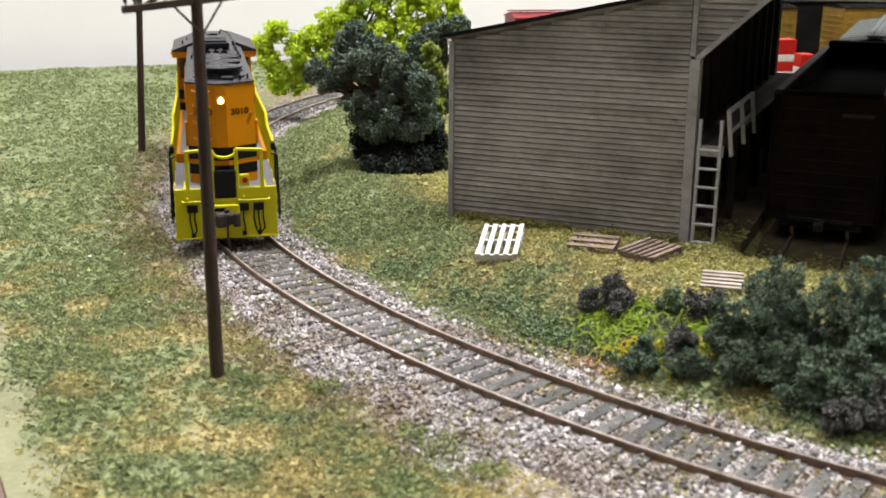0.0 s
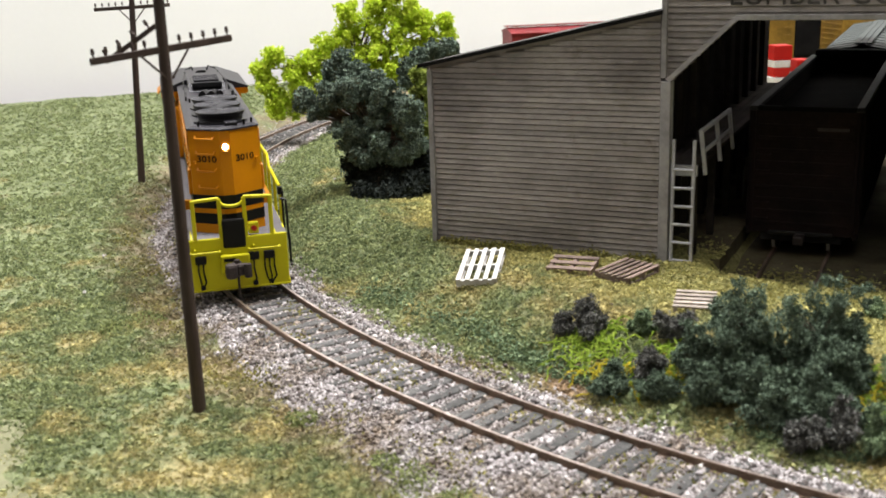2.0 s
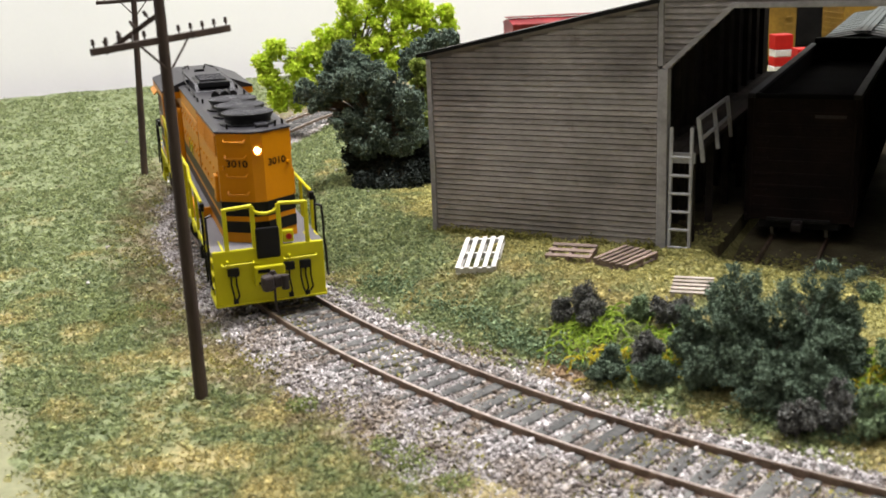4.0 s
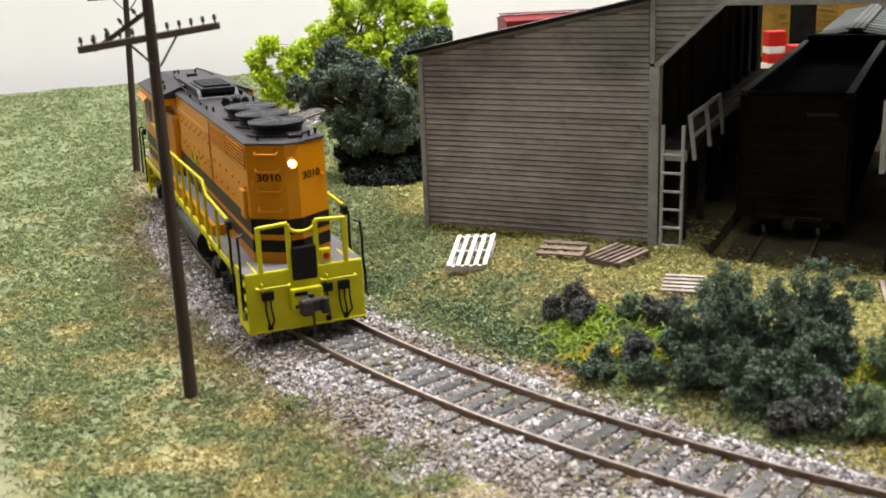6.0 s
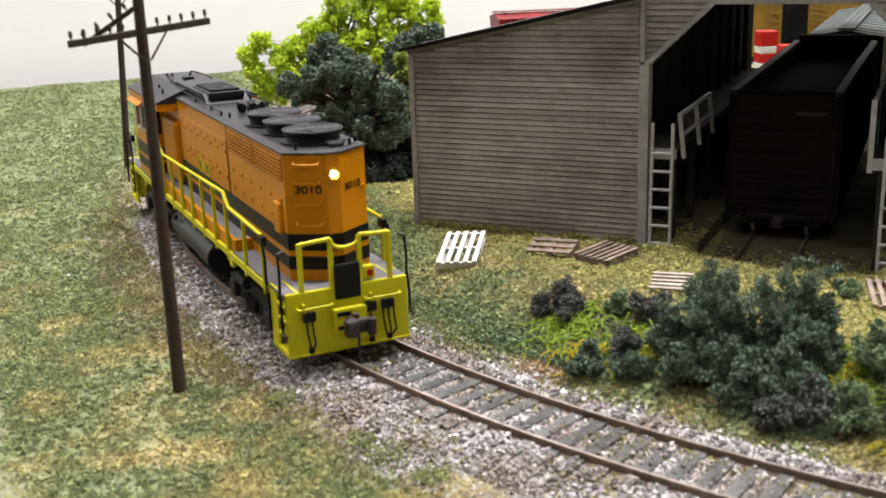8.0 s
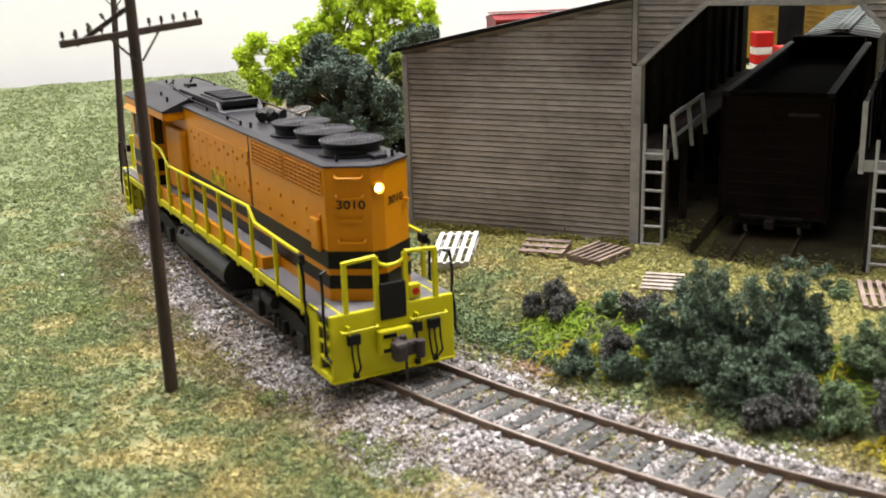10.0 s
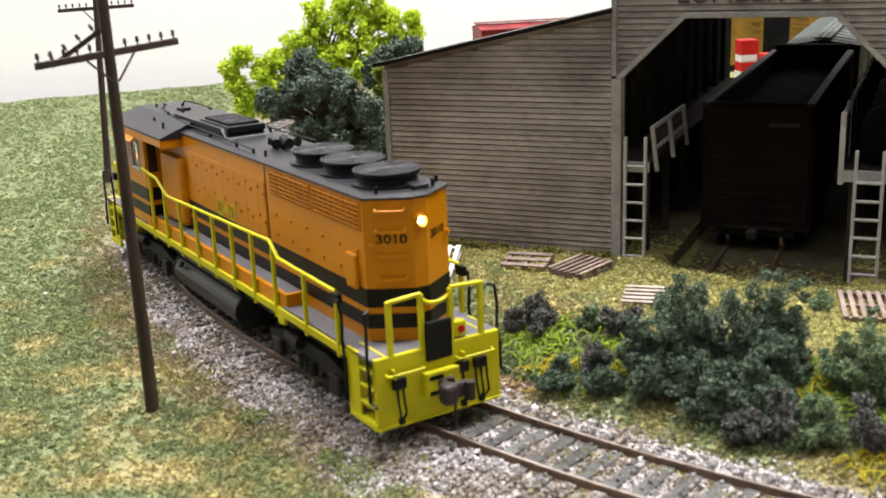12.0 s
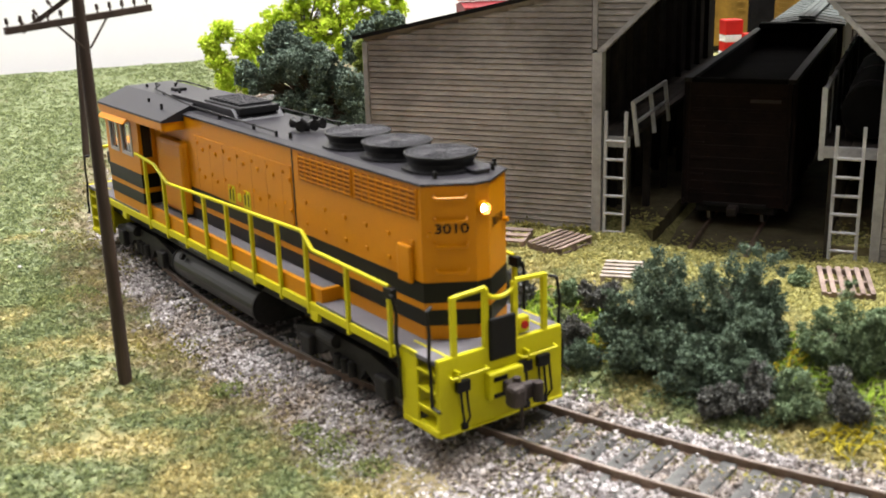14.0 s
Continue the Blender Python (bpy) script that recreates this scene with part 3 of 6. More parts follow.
def clapboard(x0, x1, z, parent):
    bm = prism(bmesh.new(), [(0.03, z + 0.024), (-0.056, z + 0.024), (-0.064, z + 0.036), (-0.036, z + BOARD), (0.03, z + BOARD)], x0, x1, "x")
    return part("clapboard", bm, M_SIDING, parent)


def lettering(text, size, m, parent, material, name, label, wide=1.0, bold=0.0):
    curve = bpy.data.curves.new(name, "FONT")
    curve.body, curve.size, curve.align_x, curve.align_y = text, size * CM, "CENTER", "CENTER"
    curve.extrude = 0.00002
    curve.offset = bold
    tmp = bpy.data.objects.new(name, curve)
    scene.collection.objects.link(tmp)
    bpy.context.view_layer.update()
    me = bpy.data.meshes.new_from_object(tmp.evaluated_get(bpy.context.evaluated_depsgraph_get()))
    bpy.data.objects.remove(tmp)
    me.transform(Matrix.Diagonal((wide, 1, 1, 1)))
    me.materials.clear()
    me.materials.append(material)
    return linked(name, me, parent, label, m)


def build_shed():
    shed = thing("lumber_shed", SHED, "weathered grey clapboard lumber shed with an open rail doorway", "shed")
    roof_at = lambda x: 6.62 + (8.16 - 6.62) * x / 7.25
    wall = part("wall", prism(bmesh.new(), [(0, 0.6), (7.25, 0.6), (7.25, 8.22), (0, 6.70)], 0.035, 0.25, "y"), M_SIDING, shed, "grey clapboard wing wall under a sloped roof")
    part("frieze_board", prism(bmesh.new(), [(0.0, 6.58), (7.2, 8.09), (7.2, 8.215), (0.0, 6.70)], -0.06, 0.034, "y"), M_SIDING, wall)
    z = BASE
    while z < 8.05:
        top = z + BOARD
        x0 = 0.1 if top < 6.6 else 0.1 + (top - 6.62) / (8.16 - 6.62) * 7.25
        if x0 < 7.0:
            clapboard(x0, 7.22, z, wall)
        z += BOARD
    right = part("wall", prism(bmesh.new(), [(15.1, 0.6), (22.4, 0.6), (22.4, 6.58), (15.1, 8.1)], 0.035, 0.25, "y"), M_SIDING, shed, "grey clapboard wing wall under a sloped roof")
    z = BASE - 0.1
    while z < 8.05:
        top = z + BOARD
        x1 = 22.3 if top < 6.6 else 22.3 - (top - 6.62) / (8.16 - 6.62) * 7.25
        if x1 > 15.4:
            clapboard(15.14, x1, z, right)
        z += BOARD
    gable = part("gable_wall", prism(bmesh.new(), [(7.3, 6.34), (7.5, 6.34), (9.27, 8.05), (13.1, 8.05), (14.88, 6.2), (15.08, 6.2), (15.08, 10.4), (11.2, 12.8), (7.3, 10.4)], 0.035, 0.25, "y"), M_SIDING, shed, "grey clapboard gable above the doorway")
    z = 6.36
    while z < 12.3:
        mid = z + BOARD / 2
        lo, hi = (7.34, 15.04) if z + BOARD < 10.4 else (7.34 + (z + BOARD - 10.4) * 1.6, 15.04 - (z + BOARD - 10.4) * 1.6)
        if mid < 8.02:
            clapboard(lo, min(9.27, 7.5 + (mid - 6.34) * 1.035), z, gable)
            clapboard(13.1 + (8.02 - mid) * 0.978, hi, z, gable)
        elif hi - lo > 0.4:
            clapboard(lo, hi, z, gable)
        z += BOARD
    # trim
    def trim(name, x0, x1, y0, y1, z0, z1, label=""):
        return part(name, boxed(x0, x1, y0, y1, z0, z1, 0.015), M_TRIM, shed, label)
    trim("corner_board", -0.04, 0.13, -0.09, 0.2, 0.7, 6.55)
    trim("corner_post", 7.22, 7.50, -0.12, 0.3, 0.7, 6.34, "light grey square doorway post")
    trim("corner_post", 14.86, 15.12, -0.12, 0.3, 0.6, 6.2, "light grey square doorway post")
    trim("upper_post", 7.21, 7.36, -0.10, 0.25, 6.42, 10.4)
    trim("upper_post", 15.02, 15.17, -0.10, 0.25, 6.3, 10.4)
    part("joint_gap", boxed(7.19, 7.215, -0.075, 0.1, 6.4, 8.2), M_ROOF, shed, "dark gap beside the post")
    for (x0, z0), (x1, z1) in (((7.44, 6.30), (9.27, 8.02)), ((13.1, 8.02), (14.93, 6.17))):
        dx, dz = x1 - x0, z1 - z0
        ln = math.hypot(dx, dz)
        a, b = -dz / ln * 0.13, dx / ln * 0.13
        part("brace_trim", prism(bmesh.new(), [(x0, z0), (x1, z1), (x1 + a, z1 + b), (x0 + a, z0 + b)], -0.10, 0.2, "y"), M_TRIM, shed, "slanting grey doorway trim")
    trim("head_trim", 9.2, 13.18, -0.105, 0.2, 8.0, 8.15, "grey trim over the doorway")
    # painted sign
    lettering("LUMBER CO.", 0.86, cm(11.2, -0.075, 8.66, rx=90), shed, M_ROOF, "sign_lettering", "dark painted sign lettering over the doorway", 0.9)
    # roofs
    part("roof", prism(bmesh.new(), [(-0.3, 6.62), (7.25, 8.20), (7.25, 8.30), (-0.3, 6.72)], -0.16, 4.0, "y"), M_ROOF, shed, "thin black tar-paper wing roof")
    part("roof", prism(bmesh.new(), [(22.7, 6.60), (15.1, 8.18), (15.1, 8.30), (22.7, 6.72)], -0.22, 20.0, "y"), M_ROOF, shed, "thin black tar-paper wing roof")
    part("roof", prism(bmesh.new(), [(6.9, 10.2), (11.2, 12.85), (11.2, 13.0), (6.9, 10.35)], -0.3, 20.0, "y"), M_ROOF, shed, "thin black tar-paper main roof")
    part("roof", prism(bmesh.new(), [(15.5, 10.2), (11.2, 12.85), (11.2, 13.0), (15.5, 10.35)], -0.3, 20.0, "y"), M_ROOF, shed, "thin black tar-paper main roof")
    part("roof_edge", prism(bmesh.new(), [(-0.31, 6.60), (7.25, 8.17), (7.25, 8.285), (-0.31, 6.715)], -0.20, -0.162, "y"), M_BLACK, shed, "black tarred roof edge")
    # side walls, inner walls, studs
    part("side_wall", boxed(0, 0.2, 0.26, 3.9, 0.6, 6.58), M_SIDING, shed)
    part("side_wall", boxed(22.2, 22.4, 0.26, 19.8, 0.6, 6.58), M_SIDING, shed)
    part("back_wall", prism(bmesh.new(), [(0.2, 0.6), (6.75, 0.6), (6.75, 8.0), (0.2, 6.6)], 3.7, 3.9, "y"), M_SIDING, shed)
    part("back_wall", boxed(15.1, 22.2, 19.6, 19.8, 0.6, 8.0), M_SIDING, shed)
    part("inner_wall", boxed(6.75, 6.9, 0.3, 6.0, 0.6, 8.05), M_INNER, shed, "inner plank wall with the bay's shade in its colour")
    # this taller stretch is out of view, added to keep light out
    part("inner_wall", boxed(6.75, 6.9, 6.0, 21.6, 0.6, 9.0), M_INNER, shed, "inner plank wall with the bay's shade in its colour")
    part("inner_wall", boxed(15.5, 15.65, 0.3, 19.6, 0.6, 10.3), M_INNER, shed, "inner plank wall with the bay's shade in its colour")
    # unseen ceiling, stretched back to shade the car and platforms
    part("loft_floor", boxed(7.36, 15.5, 2.0, 23.0, 9.0, 9.15), M_INNER, shed, "unseen boarded ceiling added to keep light out of the bay")
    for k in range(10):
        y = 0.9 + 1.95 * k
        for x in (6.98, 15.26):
            part("stud", boxed(x, x + 0.2, y, y + 0.22, 0.8, 9.0 if x > 15 or y > 6 else 6.7, 0.01), M_INNER, shed, "upright post inside, darkened for the bay's shade")
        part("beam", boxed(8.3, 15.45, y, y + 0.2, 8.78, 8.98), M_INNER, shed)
    # platforms
    for x0, x1, front in ((6.95, 8.25, 0.30), (13.50, 15.2, 0.30)):
        for k in range(5):
            w = (x1 - x0) / 5
            part("platform_plank", boxed(x0 + k * w, x0 + (k + 1) * w - 0.02, front, 19.4, 3.80, 3.92), M_PLANK, shed)
        part("platform_edge", boxed(x0, x1, front - 0.12, front - 0.01, 3.62, 3.93, 0.01), M_LADDER, shed, "light grey platform edge board")
        for k in range(8):
            y = front + 0.3 + 2.6 * k
            for x in (x0 + 0.25, x1 - 0.2):
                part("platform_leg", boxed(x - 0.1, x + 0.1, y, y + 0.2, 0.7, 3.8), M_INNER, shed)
    # left railing leans in towards the wall, the right one stands as a boarded guard
    rail = part("railing", boxed(-0.05, 0.05, 0.25, 4.6, 1.20, 1.30), M_LADDER, shed, "light grey wooden railing leaning on the platform", cm(8.46, 0, 3.66, 0, -7, 0))
    part("mid_rail", boxed(-0.04, 0.04, 0.3, 4.6, 0.62, 0.70), M_LADDER, rail)
    for y in (0.3, 2.45, 4.5):
        part("railing_post", boxed(-0.055, 0.055, y - 0.07, y + 0.07, 0.0, 1.29, 0.01), M_LADDER, rail)
    guard = part("railing", boxed(13.40, 13.50, 0.20, 15.0, 5.35, 5.45), M_LADDER, shed, "light grey guard rail beside the loading platform")
    part("guard_board", boxed(13.43, 13.48, 0.25, 15.0, 3.75, 5.3), M_PLANK, guard)
    for k in range(8):
        part("railing_post", boxed(13.38, 13.52, 0.15 + 2.1 * k, 0.29 + 2.1 * k, 3.55, 5.5, 0.01), M_LADDER, guard)
    part("back_wall", boxed(13.3, 15.5, 19.7, 19.85, 0.6, 9.0), M_INNER, shed, "boarded end of the loading platform, shade in its colour")
    # door sill planks
    sill = part("sill", boxed(7.5, 9.6, -1.35, -0.55, 0.72, 1.0, 0.02), M_TRIM, shed, "weathered plank at the doorway")
    # shed rails
    for x in (9.9, 11.55):
        part("shed_rail", boxed(x - 0.04, x + 0.04, -0.3, 38, 0.42, 0.60), M_RAIL, shed)


build_shed()


def ladder(x0, x1, z0, z1, rungs, lean):
    m = SHED @ cm((x0 + x1) / 2, -0.16, z0, rx=lean)
    ob = thing("ladder", m, "light grey wooden ladder leaning on the shed platform", "ladder", "platform ladders")
    w, h = (x1 - x0) / 2, z1 - z0
    for s in (-w, w):
        part("ladder_rail", boxed(s - 0.045, s + 0.045, -0.06, 0.06, 0, h, 0.012), M_LADDER, ob)
    for k in range(rungs):
        z = 0.25 + (h - 1.1) * k / (rungs - 1)
        part("rung", rod(bmesh.new(), (-w, -0.035, z), (w, -0.035, z), 0.045, 8), M_LADDER, ob)


ladder(7.62, 8.20, 0.95, 4.70, 6, -2.0)
ladder(13.84, 14.52, 0.92, 4.52, 6, -3.0)

# packed earth inside the shed
for u0, u1 in ((6.95, 8.9), (13.8, 15.45)):
    tagged(part("shed_floor", boxed(u0, u1, 0.5, 19.5, -0.5, 1.13), surface("dark_earth", (0.09, 0.075, 0.045), (0.20, 0.17, 0.09), 60, 800, 0.95, bump=0.5), m=SHED), "dark packed earth under the shed platform", "ground", kind="structure")
tagged(part("shed_floor", boxed(8.9, 13.8, 0.1, 38, -0.5, 0.42), surface("packed_earth", (0.075, 0.064, 0.038), (0.17, 0.145, 0.08), 60, 800, 0.95, bump=0.5), m=SHED), "dark packed earth inside the shed", "ground", kind="structure")


def boxcar(m, length, body, roof, label, door=True, walk_mat=None, trucks=True):
    """A freight car: local x along the car, z from the rail head."""
    car = thing("boxcar", m, label, "boxcar", "freight cars")
    L = length / 2
    shell = part("body", boxed(-L, L, -1.56, 1.56, 0.62, 4.40, 0.03), body, car)
    part("roof", prism(bmesh.new(), [(-1.62, 4.40), (1.62, 4.40), (1.62, 4.47), (0, 4.72), (-1.62, 4.47)], -L - 0.04, L + 0.04, "x"), roof, car, "dark pitched metal roof")
    for k in range(12):
        x = -L + (k + 0.5) * length / 12
        part("roof_rib", prism(bmesh.new(), [(-1.62, 4.46), (-1.62, 4.49), (0, 4.745), (1.62, 4.49), (1.62, 4.46), (0, 4.70)], x - 0.03, x + 0.03, "x"), roof, car)
    for k in range(3):
        y = -0.25 + 0.25 * k
        part("roofwalk_board", boxed(-L - 0.15, L + 0.15, y - 0.11, y + 0.11, 4.78, 4.83), walk_mat or roof, car)
    for s in (-1, 1):
        for k in range(9):
            z = 0.95 + 0.36 * k
            bm = boxed(s * L - 0.035, s * L + 0.035, -1.35, 1.35, z - 0.05, z + 0.05, 0.02)
            part("end_rib", bm, body, shell)
        for k in range(6):
            x = s * (L - 0.5)
            part("grab_iron", rod(bmesh.new(), (x - 0.25, -1.62, 1.0 + 0.5 * k), (x + 0.25, -1.62, 1.0 + 0.5 * k), 0.022, 6), body, car)
            part("grab_iron", rod(bmesh.new(), (s * (L + 0.07), 0.95, 1.0 + 0.5 * k), (s * (L + 0.07), 1.4, 1.0 + 0.5 * k), 0.022, 6), body, car)
        part("coupler", boxed(min(s * L, s * (L + 0.55)), max(s * L, s * (L + 0.55)), -0.14, 0.14, 0.66, 0.95, 0.04), M_COUPLER, car)
        tr = part("truck", boxed(s * (L - 1.9) - 0.55, s * (L - 1.9) + 0.55, -0.6, 0.6, 0.25, 0.62, 0.05), M_UNDER, car, "black freight truck")
        for ax in (-0.95, 0.95):
            bm = bmesh.new()
            x = s * (L - 1.9) + ax
            rod(bm, (x, -1.2, 0.45), (x, 1.2, 0.45), 0.12, 10)
            for w in (-0.82, 0.82):
                rod(bm, (x, w - 0.09, 0.45), (x, w + 0.09, 0.45), 0.45, 20)
            part("wheelset", bm, M_WHEEL, tr, "worn steel wheelset")
        for w in (-1.12, 1.12):
            x = s * (L - 1.9)
            part("side_frame", prism(bmesh.new(), [(x - 1.3, 0.34), (x - 0.5, 0.26), (x + 0.5, 0.26), (x + 1.3, 0.34), (x + 1.3, 0.56), (x + 0.5, 0.72), (x - 0.5, 0.72), (x - 1.3, 0.56)], w - 0.08, w + 0.08, "y"), M_UNDER, tr)
    part("underframe", boxed(-L + 0.2, L - 0.2, -0.35, 0.35, 0.38, 0.64), M_UNDER, car)
    if door:
        for s in (-1, 1):
            part("sliding_door", boxed(-1.1, 1.1, s * 1.56 - 0.06, s * 1.56 + 0.06, 0.75, 4.0, 0.02), body, car)
    return car




def open_car(m, length, body, inside, label):
    """An open-topped freight car: local x along the car, z from the rail head."""
    car = thing("hopper_car", m, label, "freight car", "freight cars")
    L = length / 2
    for w in (-1, 1):
        side = part("side_wall", boxed(-L, L, *sorted((w * 1.46, w * 1.56)), 0.62, 4.46, 0.02), body, car)
        # rim a little lighter than the inside, standing in for glints
        part("top_chord", boxed(-L - 0.04, L + 0.04, *sorted((w * 1.40, w * 1.66)), 4.44, 4.58, 0.03), M_UNDER, side, "black top rim in a lighter tone for its glints")
        for k in range(13):
            x = -L + 0.25 + (length - 0.5) * k / 12
            part("side_post", boxed(x - 0.08, x + 0.08, *sorted((w * 1.55, w * 1.68)), 0.70, 4.45, 0.02), body, side)
        part("side_sill", boxed(-L, L, *sorted((w * 1.50, w * 1.64)), 0.55, 0.74, 0.02), body, side)
    for w in (-1, 1):
        wall = part("end_wall", boxed(*sorted((w * (L - 0.12), w * L)), -1.46, 1.46, 0.62, 4.46, 0.02), body, car)
        part("end_rim", boxed(*sorted((w * (L - 0.16), w * (L + 0.06))), -1.42, 1.42, 4.44, 4.58, 0.03), inside, wall)
        for k in range(9):
            z = 0.95 + 0.38 * k
            part("end_rib", boxed(w * L - 0.035, w * L + 0.035, -1.38, 1.38, z - 0.05, z + 0.05, 0.02), body, wall)
        # invented beam: hides the upper wheels so only small glints show
        part("wheel_cover_beam", boxed(*sorted((w * (L - 0.30), w * (L - 0.10))), -1.2, 1.2, 0.36, 0.60, 0.03), M_UNDER, wall, "added black beam hiding the upper wheels")
        part("end_sill", boxed(*sorted((w * L, w * (L + 0.10))), -0.95, 0.95, 0.60, 0.72, 0.02), M_UNDER, wall)
        for k in range(6):
            part("grab_iron", wire(bmesh.new(), [(w * L, 1.0, 1.1 + 0.5 * k), (w * (L + 0.09), 1.0, 1.1 + 0.5 * k), (w * (L + 0.09), 1.36, 1.1 + 0.5 * k), (w * L, 1.36, 1.1 + 0.5 * k)], 0.022), body, wall)
        part("coupler", boxed(*sorted((w * L, w * (L + 0.55))), -0.16, 0.16, 0.40, 0.68, 0.05), M_COUPLER, car)
        x = w * (L - 1.6)
        truck = part("truck", boxed(x - 0.5, x + 0.5, -0.6, 0.6, 0.22, 0.60, 0.05), M_UNDER, car, "black freight truck")
        for ax in (-0.95, 0.95):
            bm = rod(bmesh.new(), (x + ax, -1.0, 0.45), (x + ax, 1.0, 0.45), 0.10, 10)
            for y in (-0.82, 0.82):
                rod(bm, (x + ax, y - 0.10, 0.45), (x + ax, y + 0.10, 0.45), 0.45, 20)
            axle = part("wheelset", bm, M_UNDER, truck, "near-black wheelset")
            # light grey paint on the treads stands in for their glint
            if ax * w > 0:
                for y in (-0.82, 0.82):
                    part("tread", rod(bmesh.new(), (x + ax, y - 0.05, 0.45), (x + ax, y + 0.05, 0.45), 0.456, 24), M_FRAMEGREY, axle, "light grey tread painting a wheel glint")
        for y in (-1.12, 1.12):
            part("side_frame", prism(bmesh.new(), [(x - 1.3, 0.34), (x - 0.5, 0.26), (x + 0.5, 0.26), (x + 1.3, 0.34), (x + 1.3, 0.56), (x + 0.5, 0.72), (x - 0.5, 0.72), (x - 1.3, 0.56)], y - 0.08, y + 0.08, "y"), M_UNDER, truck)
    part("floor", boxed(-L + 0.1, L - 0.1, -1.47, 1.47, 0.64, 0.86), inside, car)
    # black block in place of the open car's shaded inside
    part("dark_fill", boxed(-L + 0.14, L - 0.14, -1.45, 1.45, 0.87, 3.85, 0.03), M_CARROOF, car, "black fill standing in for the shaded inside of the car")
    part("underframe", boxed(-L + 0.2, L - 0.2, -0.35, 0.35, 0.38, 0.64), M_UNDER, car)
    return car


car = open_car(SHED @ cm(10.73, 11.4, 0.60, rz=90), 15.4, M_CAR, M_CARROOF, "dark brown open-topped freight car in the shed, shade in its colour")
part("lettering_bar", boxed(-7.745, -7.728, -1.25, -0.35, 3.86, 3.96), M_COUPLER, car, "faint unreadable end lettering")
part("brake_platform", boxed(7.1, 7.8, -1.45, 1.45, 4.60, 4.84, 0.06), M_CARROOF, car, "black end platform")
boxcar(SHED @ cm(11.0, 28.2, 0.75, rz=90), 15.4, M_CAR, M_GREENGREY, "dark boxcar with a grey-green ribbed roof behind the shed", walk_mat=M_GREENGREY)
boxcar(cm(11.7, 70.4, 0.47, rz=8), 15.6, M_REDCAR, M_REDCAR, "bright red boxcar on the track behind the shed")
boxcar(cm(18.8, 76.0, 0.70, rz=8), 9.4, M_YCAR, M_CARROOF, "ochre yellow boxcar on the track behind the shed")
boxcar(cm(34.5, 78.1, 0.70, rz=8), 15.6, M_YCAR, M_CARROOF, "ochre yellow boxcar on the track behind the shed")

# invented car, black so the gap between the ochre cars reads dark
boxcar(cm(27.0, 84.5, 0.70, rz=8), 15.6, M_CARROOF, M_CARROOF, "added black boxcar that fills the dark gap between ochre cars")


def crate_stack():
    ob = thing("crate_stack", cm(19.65, 64.8, 0.75, rz=6), "stack of red and white crates beside the shed", "crates")
    for x, y, z, w, h, mat in ((0, 0, 0, 1.1, 1.0, M_PALW), (0, 0, 1.0, 1.1, 0.42, M_PALW), (0, 0, 1.42, 1.05, 0.55, M_RED), (-0.02, 0, 1.97, 1.0, 0.42, M_PALW), (0, 0, 2.39, 1.08, 0.86, M_RED), (0.78, -1.05, 0, 0.8, 0.8, M_PALW), (0.78, -1.05, 0.8, 0.72, 0.5, M_RED), (0.76, -1.05, 1.3, 0.74, 0.45, M_PALW), (0.80, -1.05, 1.75, 0.78, 0.75, M_RED)):
        part("crate", boxed(x - w / 2, x + w / 2, y - 0.5, y + 0.5, z, z + h, 0.04), mat, ob)


crate_stack()


def storage_tank():
    ob = thing("storage_tank", SHED @ cm(14.55, 0.9, 3.93), "dark horizontal storage tank on the shed platform", "tank")
    part("tank_body", rod(bmesh.new(), (0, 0, 0.85), (0, 8.0, 0.85), 0.72, 28), M_CARROOF, ob)
    for y in (0.8, 4.0, 7.2):
        part("tank_cradle", boxed(-0.6, 0.6, y - 0.15, y + 0.15, 0, 0.5), M_INNER, ob)
        part("tank_band", rod(bmesh.new(), (0, y - 0.05, 0.85), (0, y + 0.05, 0.85), 0.735, 28), M_UNDER, ob)


storage_tank()


# ---- pallets ----
def pallet(x, y, z, rz, mat, label, w=1.18, l=1.40, slats=5, rx=0, ry=0):
    ob = thing("pallet", cm(x, y, z, rx, ry, rz), label, "pallet", "loose pallets")
    for s in (-w / 2 + 0.06, 0, w / 2 - 0.06):
        part("stringer", boxed(s - 0.045, s + 0.045, -l / 2, l / 2, 0.04, 0.19, 0.01), mat, ob)
    sw = l / (slats * 1.7)
    for k in range(slats):
        c = -l / 2 + sw / 2 + (l - sw) * k / (slats - 1)
        part("slat", boxed(-w / 2, w / 2, c - sw / 2, c + sw / 2, 0.19, 0.235, 0.008), mat, ob)
    for k in range(3):
        c = -l / 2 + sw / 2 + (l - sw) * k / 2
        part("bottom_slat", boxed(-w / 2, w / 2, c - sw / 2, c + sw / 2, 0.0, 0.042, 0.008), mat, ob)


pallet(1.06, 30.5, 1.12, 80, M_PALW, "white-painted wooden pallet lying on the grass", w=2.1, l=1.16, slats=5, rx=-3, ry=-9)
pallet(3.67, 30.28, 1.12, -20, M_PALB, "brown wooden pallet with three deck boards by the shed wall", w=1.31, l=1.12, slats=3, rx=4)
pallet(5.11, 29.56, 1.12, 48, M_PALB, "brown wooden pallet lying askew on the grass by the shed", w=1.6, l=1.12, slats=6, rx=2)
pallet(6.36, 26.65, 1.12, -16.7, M_PALG, "pale grey-brown wooden pallet among the bushes", w=1.02, l=1.2, slats=5, rx=3)
pallet(11.8, 25.85, 0.88, 75, M_PALB, "brown wooden pallet lying on the yard", w=1.75, l=1.25, slats=6, ry=-4)


